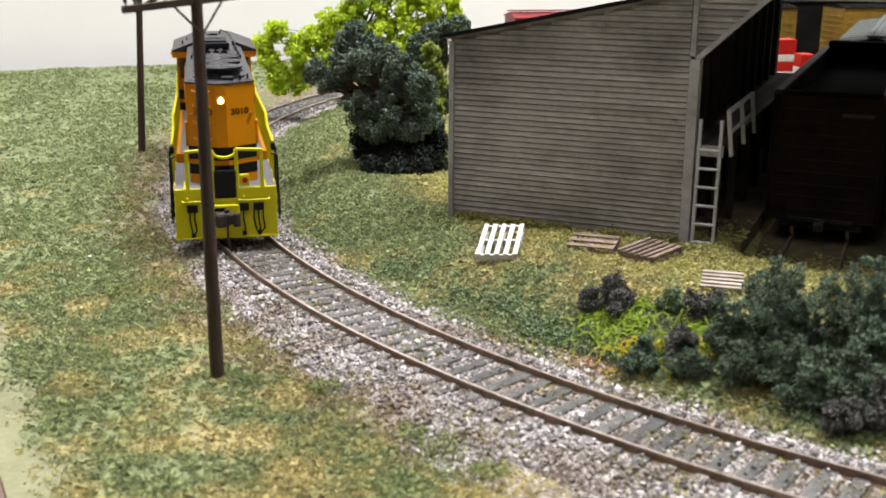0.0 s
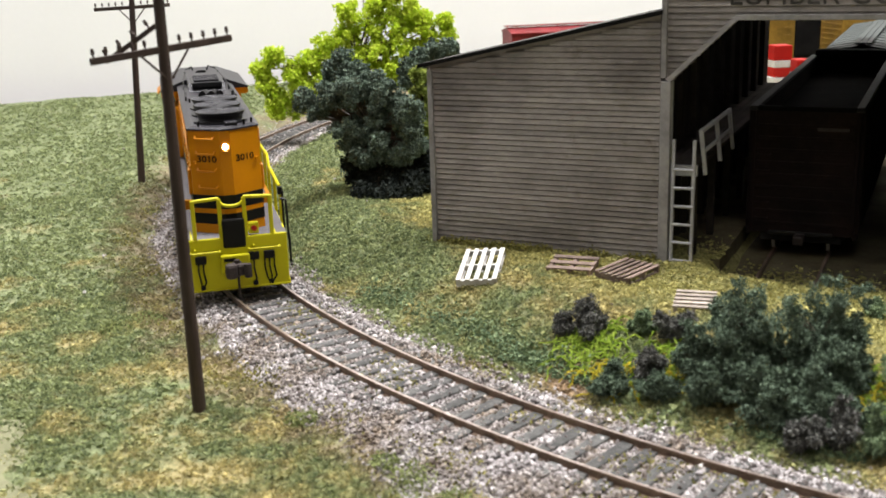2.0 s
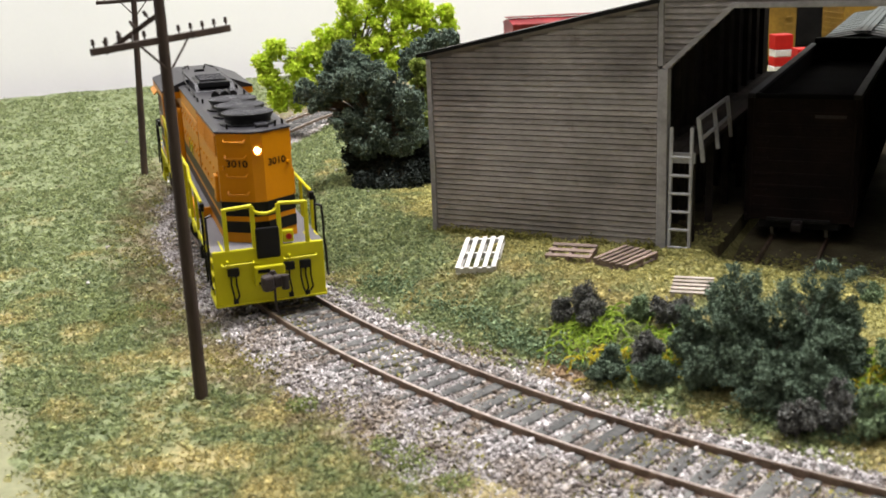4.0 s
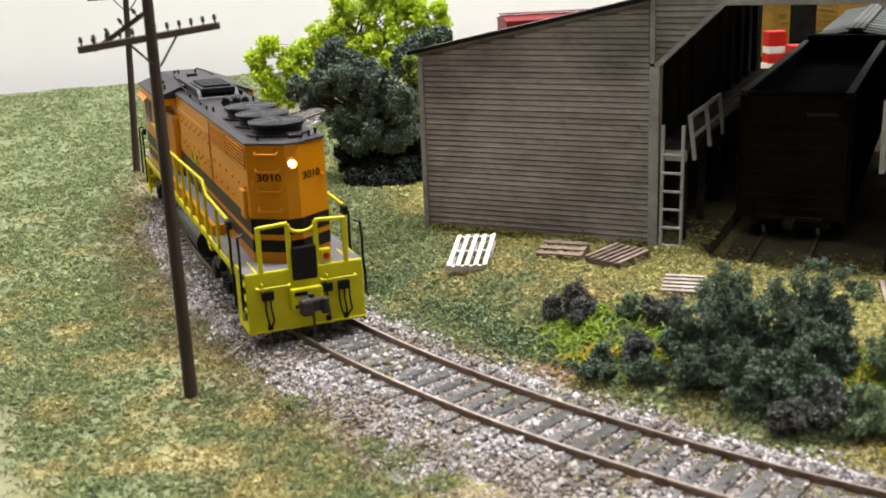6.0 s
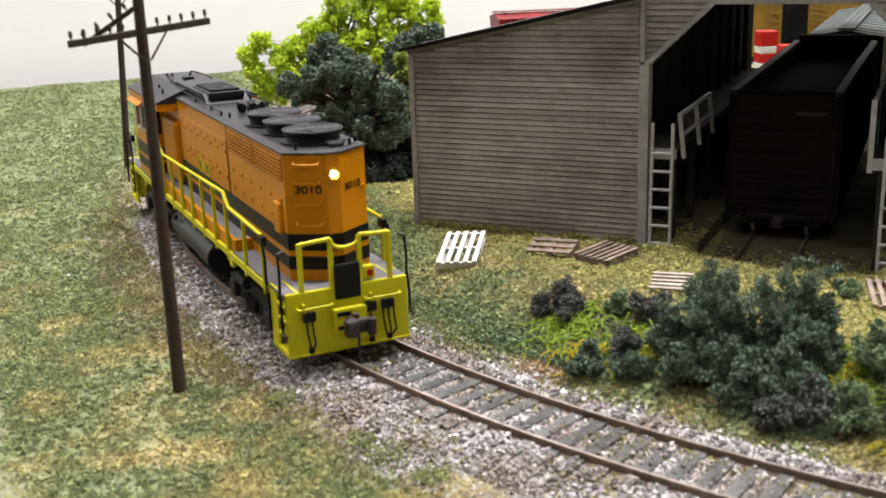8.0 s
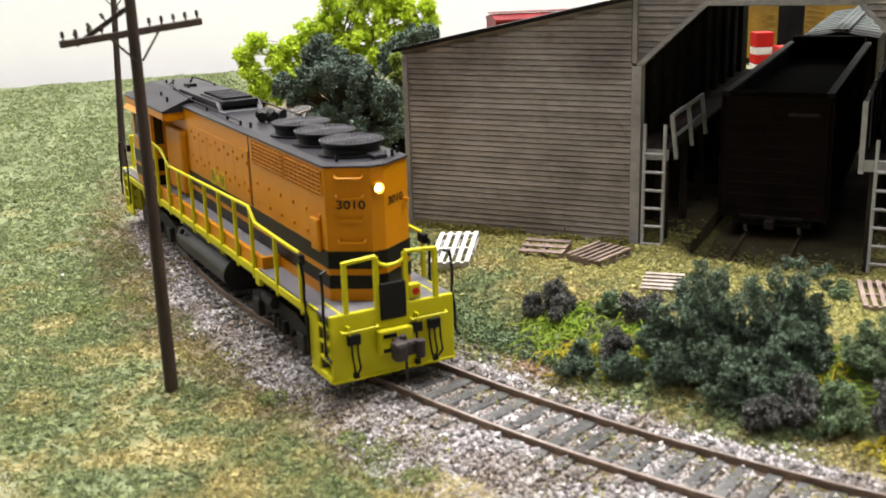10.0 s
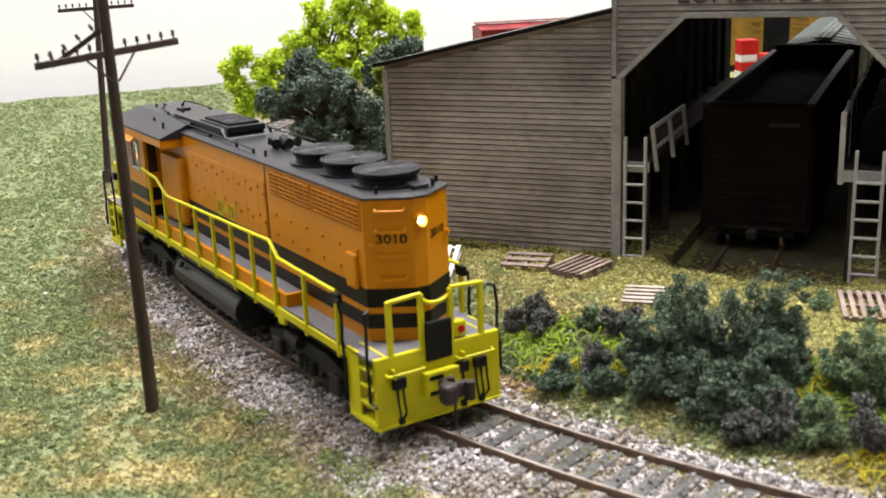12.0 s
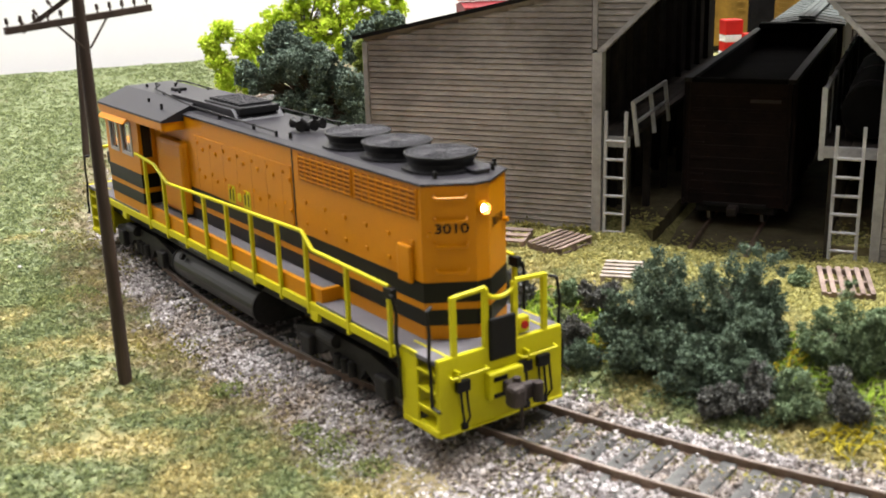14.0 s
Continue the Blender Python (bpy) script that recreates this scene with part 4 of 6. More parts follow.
# ---- telegraph poles ----
def insulators(arm, pts, mat):
    for p in pts:
        bm = rod(bmesh.new(), p, (p[0], p[1], p[2] + 0.10), 0.02, 6)
        rod(bm, (p[0], p[1], p[2] + 0.07), (p[0], p[1], p[2] + 0.19), 0.046, 8, 0.034)
        part("insulator", bm, mat, arm)


def telegraph_pole(x, y, z, height, turn, arm_z, lean=(0, 0), tilted=True):
    ob = thing("telegraph_pole", cm(x, y, z, lean[0], lean[1], 0), "dark brown telegraph pole with crossarms and insulators", "utility pole", "telegraph poles")
    part("pole", rod(bmesh.new(), (0, 0, -0.4), (0, 0, height), 0.165, 14, 0.11), M_POLE, ob, smooth=False)
    arm = part("crossarm", boxed(-1.62, 1.62, -0.065, 0.065, -0.075, 0.075, 0.015), M_POLE, ob, m=cm(0, 0, arm_z, 0, -4.6, turn))
    insulators(arm, [(s * (0.40 + 0.285 * k), 0, 0.07) for s in (-1, 1) for k in range(5)], M_POLE)
    for s in (-1, 1):
        part("brace", rod(bmesh.new(), (s * 0.55, -0.08, -0.05), (s * 0.06, -0.1, -0.62), 0.026, 6), M_POLE, arm)
    if tilted:
        low = part("crossarm", boxed(-1.55, 0.06, -0.05, 0.05, -0.05, 0.05, 0.012), M_POLE, ob, "crooked second crossarm", cm(0, 0.05, arm_z + 0.58, 0, -32, turn - 40))
        insulators(low, [(-0.3 - 0.38 * k, 0, 0.05) for k in range(4)], M_POLE)
    else:
        top = part("crossarm", boxed(-1.6, 1.6, -0.065, 0.065, -0.07, 0.07, 0.015), M_POLE, ob, m=cm(0, 0, arm_z + 0.75, 0, 0, turn))
        insulators(top, [(s * (0.42 + 0.36 * k), 0, 0.07) for s in (-1, 1) for k in range(4)], M_POLE)


telegraph_pole(-5.85, 24.12, -0.22, 10.6, 37, 8.45)
telegraph_pole(-13.75, 48.65, 0.35, 9.9, 5, 7.75, lean=(0, 3), tilted=False)


# ---- trees and bushes ----
def foliage_points(blobs, per, rng, tufts=26, spread=0.30):
    """Points clustered into tufts over the shells of some balls, with gaps between the tufts."""
    out = []
    for x, y, z, r in blobs:
        d = rng.normal(size=(tufts, 3))
        d /= np.linalg.norm(d, axis=1, keepdims=True)
        c = np.array((x, y, z)) + d * r * rng.uniform(0.6, 1.0, (tufts, 1)) * (1, 1, 0.9)
        k = rng.integers(0, tufts, per)
        out.append(c[k] + np.clip(rng.normal(0, r * spread * 0.55, (per, 3)), -r * 0.5, r * 0.5))
    return np.concatenate(out)


def limbs(bm, base, blobs, r, every=1):
    bx, by, bz = base
    top = max(b[2] for b in blobs)
    mid = Vector((sum(b[0] for b in blobs) / len(blobs), sum(b[1] for b in blobs) / len(blobs), bz + (top - bz) * 0.45))
    rod(bm, (bx, by, bz - 0.2), mid, r, 8, r * 0.6)
    for b in blobs[::every]:
        rod(bm, mid, (b[0], b[1], b[2]), r * 0.26, 5, r * 0.07)
    return bm


def tree(name, label, category, base, blobs, mat, seed, per=900, size=0.09, leafy=False, trunk=0.28, tufts=26, spread=0.30, every=1):
    ob = thing(name, cm(0, 0, 0), label, category)
    rng = np.random.default_rng(seed)
    z = float(ground_height(base[0], base[1]))
    part("trunk", limbs(bmesh.new(), (base[0], base[1], z), blobs, trunk, every), M_BARK, ob)
    p = foliage_points(blobs, per, rng, tufts, spread)
    p = p[p[:, 2] > ground_height(p[:, 0], p[:, 1]) + 0.02]
    if leafy:
        leaves("crown", p, size, mat, rng, ob)
    else:
        chips("crown", p, rng.uniform(0.55, 1.25, len(p)) * size, mat, rng, ob)
    return ob


def crown(envelope, n, lo, hi, seed):
    """Uneven small clumps over some large balls that give a crown's outline."""
    rng = np.random.default_rng(seed)
    out = []
    for x, y, z, r in envelope:
        for _ in range(n):
            d = rng.normal(size=3)
            d /= np.linalg.norm(d)
            s = rng.uniform(lo, hi)
            q = np.array((x, y, z)) + d * max(0.0, r - s * 0.7) * rng.uniform(0.55, 1.05)
            out.append((float(q[0]), float(q[1]), float(q[2]), float(s)))
    return out


DARK = [(-4.9, 42.0, 4.5, 0.75), (-4.2, 42.0, 4.8, 0.66), (-3.9, 42.6, 5.8, 0.67), (-3.3, 42.6, 5.6, 0.62), (-3.5, 41.6, 5.1, 0.70), (-2.5, 41.6, 5.0, 0.78), (-2.0, 41.6, 4.5, 0.78), (-2.7, 41.6, 4.0, 0.83), (-1.4, 41.4, 4.4, 0.73),
        (-1.2, 41.4, 3.7, 0.69), (-1.1, 41.4, 3.0, 0.56), (-3.6, 41.4, 3.5, 0.74), (-2.5, 41.4, 3.2, 0.87), (-1.7, 41.4, 2.7, 0.70), (-3.1, 41.4, 2.7, 0.61)]
# added undergrowth that paints the tree's shade as black foam
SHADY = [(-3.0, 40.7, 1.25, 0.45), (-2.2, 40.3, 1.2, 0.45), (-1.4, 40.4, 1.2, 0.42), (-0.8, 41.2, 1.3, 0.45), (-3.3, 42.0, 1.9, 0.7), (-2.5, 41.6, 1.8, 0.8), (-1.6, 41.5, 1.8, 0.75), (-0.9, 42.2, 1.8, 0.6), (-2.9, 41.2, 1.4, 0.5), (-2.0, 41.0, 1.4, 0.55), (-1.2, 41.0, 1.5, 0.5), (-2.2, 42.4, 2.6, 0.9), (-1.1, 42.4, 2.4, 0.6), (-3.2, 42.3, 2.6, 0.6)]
UNDER = [(-3.4, 44.0, 1.7, 0.70), (-2.6, 44.0, 1.5, 0.79), (-1.5, 44.0, 1.5, 0.74), (-2.9, 44.0, 1.0, 0.6), (-1.9, 44.0, 0.9, 0.61), (-0.9, 44.0, 1.8, 0.46), (-2.3, 44.0, 2.2, 0.69), (-1.5, 44.0, 2.6, 0.7), (-3.2, 43.6, 2.3, 0.6)]
tree("dark_tree", "dense dark blue-green foam tree beside the shed", "tree", (-2.4, 42.8), crown(DARK, 13, 0.17, 0.36, 41) + crown(UNDER, 5, 0.25, 0.45, 46), M_TREELEAF, 21, per=640, size=0.052, leafy=True, trunk=0.3, tufts=6, spread=0.75)
tree("shade_shrub", "near-black foam undergrowth added for the shade beneath the tree", "bush", (-2.0, 42.0), crown(SHADY, 9, 0.22, 0.42, 47), M_SHADELEAF, 27, per=300, size=0.07, leafy=True, trunk=0.1, tufts=6, spread=0.75)
tree("dark_tree", "dark blue-green foam tree behind the shed corner", "tree", (-0.4, 48.0),
     crown([(-1.5, 48.0, 5.1, 0.45), (-0.9, 48.0, 5.5, 0.55), (-0.2, 48.0, 5.9, 0.5), (0.4, 48.0, 5.9, 0.32), (-1.6, 48.0, 4.6, 0.4), (-0.6, 48.0, 5.1, 0.5), (-0.7, 48.2, 4.0, 0.7), (-0.4, 48.0, 2.8, 0.8)], 10, 0.16, 0.34, 42), M_TREELEAF, 22, per=330, size=0.075, leafy=True, trunk=0.2, tufts=6, spread=0.75)
tree("olive_tree", "light olive-green leafy bush tree against the shed wall", "tree", (-0.8, 44.8),
     crown([(-1.0, 44.6, 5.2, 0.42), (-0.8, 44.6, 4.5, 0.46), (-1.0, 44.6, 3.8, 0.42), (-0.8, 44.6, 3.1, 0.42), (-0.8, 44.6, 2.5, 0.33), (-0.6, 44.6, 3.9, 0.33)], 8, 0.16, 0.3, 43), M_OLIVELEAF, 23, per=130, size=0.10, leafy=True, trunk=0.12, tufts=8)
LIME = [(-9.8, 59, 4.1, 0.5), (-9.0, 59, 4.8, 0.59), (-9.5, 59, 3.3, 0.53), (-8.9, 59, 2.6, 0.62), (-8.0, 59, 3.9, 0.74), (-7.2, 59, 4.6, 0.74), (-6.2, 59, 5.2, 0.8), (-5.0, 59, 5.8, 0.86), (-3.8, 59, 6.3, 0.92), (-2.3, 59, 6.5, 0.92), (-1.1, 59, 6.3, 0.73), (0.2, 59, 6.4, 0.37), (0.3, 59, 5.7, 0.28), (-0.7, 59, 5.5, 0.43),
        (-2.3, 59, 5.2, 0.98), (-3.6, 59, 4.9, 0.98), (-1.5, 59, 4.9, 0.67), (-4.7, 59, 4.6, 0.92), (-6.3, 59, 3.8, 0.86), (-7.6, 59, 3.0, 0.87), (-9.0, 59, 2.0, 0.5), (-7.9, 59, 2.1, 0.68), (-2.7, 59, 3.9, 0.86), (-2.0, 59, 3.4, 0.68), (-4.9, 59, 7.0, 0.74), (-3.4, 59, 7.4, 0.73), (-1.5, 59, 7.0, 0.67), (-2.5, 59, 7.9, 0.6)]
tree("lime_tree", "bright lime-green leafy tree before the white wall", "tree", (-4.6, 59.0), crown(LIME, 20, 0.13, 0.36, 44), M_LIMELEAF, 24, per=62, size=0.12, leafy=True, trunk=0.16, tufts=8, spread=1.0, every=9)

BUSHES = [
    # x, y, height, half width, kind
    (2.92, 26.07, 0.48, 0.29, "purple"), (3.63, 25.72, 0.64, 0.37, "purple"), (5.36, 24.58, 0.60, 0.50, "purple"), (4.72, 25.23, 0.37, 0.22, "blue"), (4.64, 23.40, 0.63, 0.33, "purple"), (3.74, 23.54, 0.55, 0.40, "dark"), (4.86, 22.76, 0.53, 0.45, "dark"),
    (5.66, 23.14, 1.04, 0.41, "dark"), (6.07, 22.77, 1.30, 0.47, "dark"), (6.61, 22.97, 1.85, 0.86, "dark"), (8.03, 22.36, 1.85, 0.90, "dark"), (8.52, 22.22, 1.75, 0.55, "dark"), (7.30, 22.30, 0.98, 0.50, "dark"), (6.69, 21.78, 1.00, 0.49, "dark"),
    (6.16, 22.23, 0.89, 0.40, "dark"), (5.65, 22.31, 0.97, 0.36, "dark"), (6.78, 21.16, 1.00, 0.45, "dark"), (7.59, 21.36, 0.91, 0.46, "dark"), (7.78, 21.12, 0.91, 0.39, "dark"), (7.16, 20.38, 0.74, 0.32, "purple"), (7.79, 20.32, 0.74, 0.40, "purple"),
    (8.59, 19.92, 0.68, 0.40, "blue"), (9.88, 20.89, 1.40, 0.71, "blue"), (10.13, 20.55, 1.10, 0.47, "blue"), (10.61, 20.61, 1.20, 0.40, "blue"), (9.42, 19.45, 0.90, 0.45, "purple"), (10.66, 25.95, 0.42, 0.16, "blue"), (10.9, 21.3, 0.9, 0.6, "blue"),
    (7.9, 21.75, 1.15, 0.52, "dark"), (8.35, 21.4, 1.0, 0.48, "dark"), (7.3, 20.9, 0.8, 0.42, "dark"), (8.2, 20.5, 0.75, 0.40, "dark"),
]


def build_bushes():
    rng = np.random.default_rng(31)
    mats = {"dark": M_DARKLEAF, "purple": M_PURPLE, "blue": M_BLUEGREEN}
    words = {"dark": "dense dark green foam bush beside the track", "purple": "dusky purple-grey foam shrub beside the track", "blue": "blue-green foam shrub beside the track"}
    for x, y, h, r, kind in BUSHES:
        g = float(ground_height(x, y))
        blobs = []
        # branches fan out from the foot; tufts of foam hang along their outer halves
        for i in range(7 + round(12 * r * h)):
            a, tilt, ln = rng.uniform(0, 6.28), rng.uniform(0, 1) ** 0.7, rng.uniform(0.5, 1.3)
            for t in (0.4, 0.62, 0.82, 1.0):
                s = rng.uniform(0.12, 0.22) * (1.15 - 0.35 * t) * (0.7 + 0.5 * r)
                w = 1.08 * r * math.sin(tilt * 1.45) * t ** 0.8 * ln
                blobs.append((x + w * math.cos(a) + rng.normal(0, 0.05), y + w * math.sin(a) + rng.normal(0, 0.05), g + 0.08 + h * math.cos(tilt * 1.35) * t * ln, s))
        tree("bush", words[kind], "bush", (x, y), blobs, mats[kind], int(rng.integers(1e6)), per=230, size=0.033, leafy=True, trunk=0.04, tufts=7, spread=0.62)


build_bushes()


def vines(x0, x1, y0, y1, count, mat, label, seed):
    """A tangle of thin curling strands."""
    rng = random.Random(seed)
    bm = bmesh.new()
    for _ in range(count):
        x, y = rng.uniform(x0, x1), rng.uniform(y0, y1)
        a = rng.uniform(0, 6.28)
        pts = []
        for k in range(7):
            z = float(ground_height(x, y)) + 0.05 + 0.15 * math.sin(k / 6 * math.pi) * rng.uniform(0.1, 1.4)
            pts.append((x, y, z))
            a += rng.uniform(-0.9, 0.9)
            x, y = x + 0.13 * math.cos(a), y + 0.13 * math.sin(a)
        for p, q in zip(pts, pts[1:]):
            rod(bm, p, q, rng.uniform(0.014, 0.026), 4)
    tagged(part("vines", bm, mat), label, "vines", kind="stuff")


vines(2.7, 4.2, 24.7, 25.9, 95, M_VINE, "tangled bright green vines on the bank", 1)
vines(4.6, 5.4, 23.4, 24.5, 60, M_VINE, "tangled bright green vines on the bank", 2)
vines(3.3, 4.6, 23.4, 24.4, 34, M_VINEY, "tangled yellow vines on the bank", 3)
vines(5.0, 5.4, 23.0, 23.6, 16, M_VINEY, "tangled yellow vines on the bank", 4)
vines(8.8, 9.5, 20.5, 22.0, 60, M_VINE, "tangled bright green vines on the bank", 5)
vines(8.4, 8.9, 20.7, 21.5, 34, M_VINEY, "tangled yellow vines on the bank", 6)
vines(9.8, 10.4, 19.4, 20.3, 40, M_VINE, "tangled bright green vines on the bank", 7)
vines(9.2, 9.9, 18.7, 19.2, 30, M_VINEY, "tangled yellow vines on the bank", 8)


def weed(x, y, h, r, seed):
    """A low ragged tuft of foam leaves on the turf."""
    rng = np.random.default_rng(seed)
    ob = thing("weed", cm(x, y, 0), "low ragged green weed tuft on the turf", "weed", "weeds")
    z = float(ground_height(x, y))
    n = 300
    a, d = rng.uniform(0, 6.28, n), r * np.sqrt(rng.uniform(0, 1, n))
    p = np.column_stack([d * np.cos(a), d * np.sin(a), z + 0.03 + h * rng.uniform(0, 1, n) * (1.1 - d / r)])
    leaves("foliage", p + rng.normal(0, 0.05, p.shape), 0.05, M_WEED, rng, ob)


for k, (x, y, h, r) in enumerate(((-8.8, 30.7, 0.30, 0.55), (-9.6, 30.0, 0.22, 0.5), (-0.65, 20.4, 0.34, 0.50), (-1.3, 21.1, 0.2, 0.35), (-3.3, 23.4, 0.25, 0.4), (0.2, 19.4, 0.25, 0.4))):
    weed(x, y, h, r, 60 + k)


def fringes():
    """Foam weeds along the foot of the shed wall, and a green belt where the bank meets the ballast."""
    rng = np.random.default_rng(77)
    n = 2600
    u, v = rng.uniform(-0.2, 7.2, n), -0.10 - np.abs(rng.normal(0, 0.14, n))
    u = u[np.array([noise.noise((a * 1.6, 0.3, 2.0)) for a in u]) > -0.12 + rng.normal(0, 0.12, n)]
    v = v[:len(u)]
    p = np.array([(SHED @ Vector((a * CM, b * CM, 0)))[:2] for a, b in zip(u, v)]) / CM
    z = ground_height(p[:, 0], p[:, 1]) + 0.03 + np.abs(rng.normal(0, 0.09, len(p)))
    tagged(leaves("wall_foot_weeds", np.column_stack([p, z]), 0.045, M_FLECK, rng), "dry olive weeds along the foot of the shed wall", "weeds", kind="stuff")
    # turf trodden into the doorway, thinning out inwards
    n = 9000
    u, v = rng.uniform(7.5, 14.9, n), -0.6 + rng.exponential(0.75, n)
    keep = (v < 3.2) & (np.abs(np.abs(u - 10.725) - 0.825) > 0.08)
    u, v = u[keep], v[keep]
    p = np.array([(SHED @ Vector((a * CM, b * CM, 0)))[:2] for a, b in zip(u, v)]) / CM
    base = np.where(v > 0.5, np.where((u < 8.9) | (u > 13.8), 1.13, 0.42), np.where((v > 0.1) & (u > 8.9) & (u < 13.8), 0.42, -9))
    z = np.maximum(base, ground_height(p[:, 0], p[:, 1]) + ripple(p[:, 0], p[:, 1])) + 0.015
    tagged(chips("doorway_turf", np.column_stack([p, z]), np.clip(rng.gamma(5.0, 0.011, len(u)), 0.02, 0.10), M_CLUMP, rng, flat=0.6), "trodden olive turf crumbs in the shed doorway", "grass", kind="stuff")
    n = 9000
    a, d = rng.uniform(-2.62, -2.2, n), -2.45 - np.abs(rng.normal(0, 0.42, n))
    keep = np.array([noise.noise((p * 9, q * 0.7, 6.0)) for p, q in zip(a, d)]) > -0.08 + rng.normal(0, 0.1, n)
    a, d = a[keep], d[keep]
    x, y = TX + (TR + d) * np.cos(a), TY + (TR + d) * np.sin(a)
    z = ground_height(x, y) + 0.03 + np.abs(rng.normal(0, 0.06, len(a)))
    tagged(leaves("bank_weeds", np.column_stack([x, y, z]), 0.05, M_BLUEGREEN, rng), "low dark green weeds along the foot of the bank", "weeds", kind="stuff")


fringes()


def debris():
    rng = np.random.default_rng(12)
    q = rng.uniform((-30, 16), (14, 70), (260, 2))
    d = np.hypot(q[:, 0] - TX, q[:, 1] - TY) - TR
    u = (q[:, 0] + 0.32) * 0.9098 - (q[:, 1] - 34.02) * 0.4150
    v = (q[:, 0] + 0.32) * 0.4150 + (q[:, 1] - 34.02) * 0.9098
    q = q[((d > 3.0) | (d < -2.2)) & ~((u > -0.1) & (v > -0.1)) & (q[:, 0] + 9.0 + (q[:, 1] - 19.9) * 0.513 > 2)]
    z = ground_height(q[:, 0], q[:, 1]) + ripple(q[:, 0], q[:, 1]) + 0.05
    tagged(chips("stray_stones", np.column_stack([q, z]), rng.gamma(4, 0.011, len(q)), M_STONE, rng), "pale stray stones scattered on the turf", "stones", kind="stuff")


debris()


# ---- the locomotive: x ahead, y to its left, z from the rail head ----
PHI = [(0, -2.9394), (0.5, -2.9284), (1, -2.9161), (1.5, -2.9013), (2, -2.8846), (2.5, -2.8693), (3, -2.8527), (5.5, -2.7727), (6, -2.7551), (6.5, -2.7397), (7, -2.7238), (7.5, -2.7092), (10, -2.6467), (10.5, -2.6353), (11, -2.6236), (11.5, -2.6099), (12, -2.5962), (12.5, -2.5818), (13, -2.5679), (13.5, -2.5553), (14, -2.5404)]


def loco_pose(phi):
    r = math.sqrt(TR * TR - 5.95 * 5.95)
    return cm(TX + r * math.cos(phi), TY + r * math.sin(phi), 0.254, rz=math.degrees(phi) + 90)


HOOD = [(-4.75, -1.03), (8.72, -1.03), (9.30, -0.16), (9.30, 0.16), (8.72, 1.03), (-4.75, 1.03)]


def grown(outline, d):
    """The hood's outline pushed out by d."""
    return [(x + (d if x > 0 else 0), y + (d if y > 0 else -d)) for x, y in outline]


def nose_x(y):
    return 9.30 - max(0.0, abs(y) - 0.16) * (0.58 / 0.87)


WHEELS = []


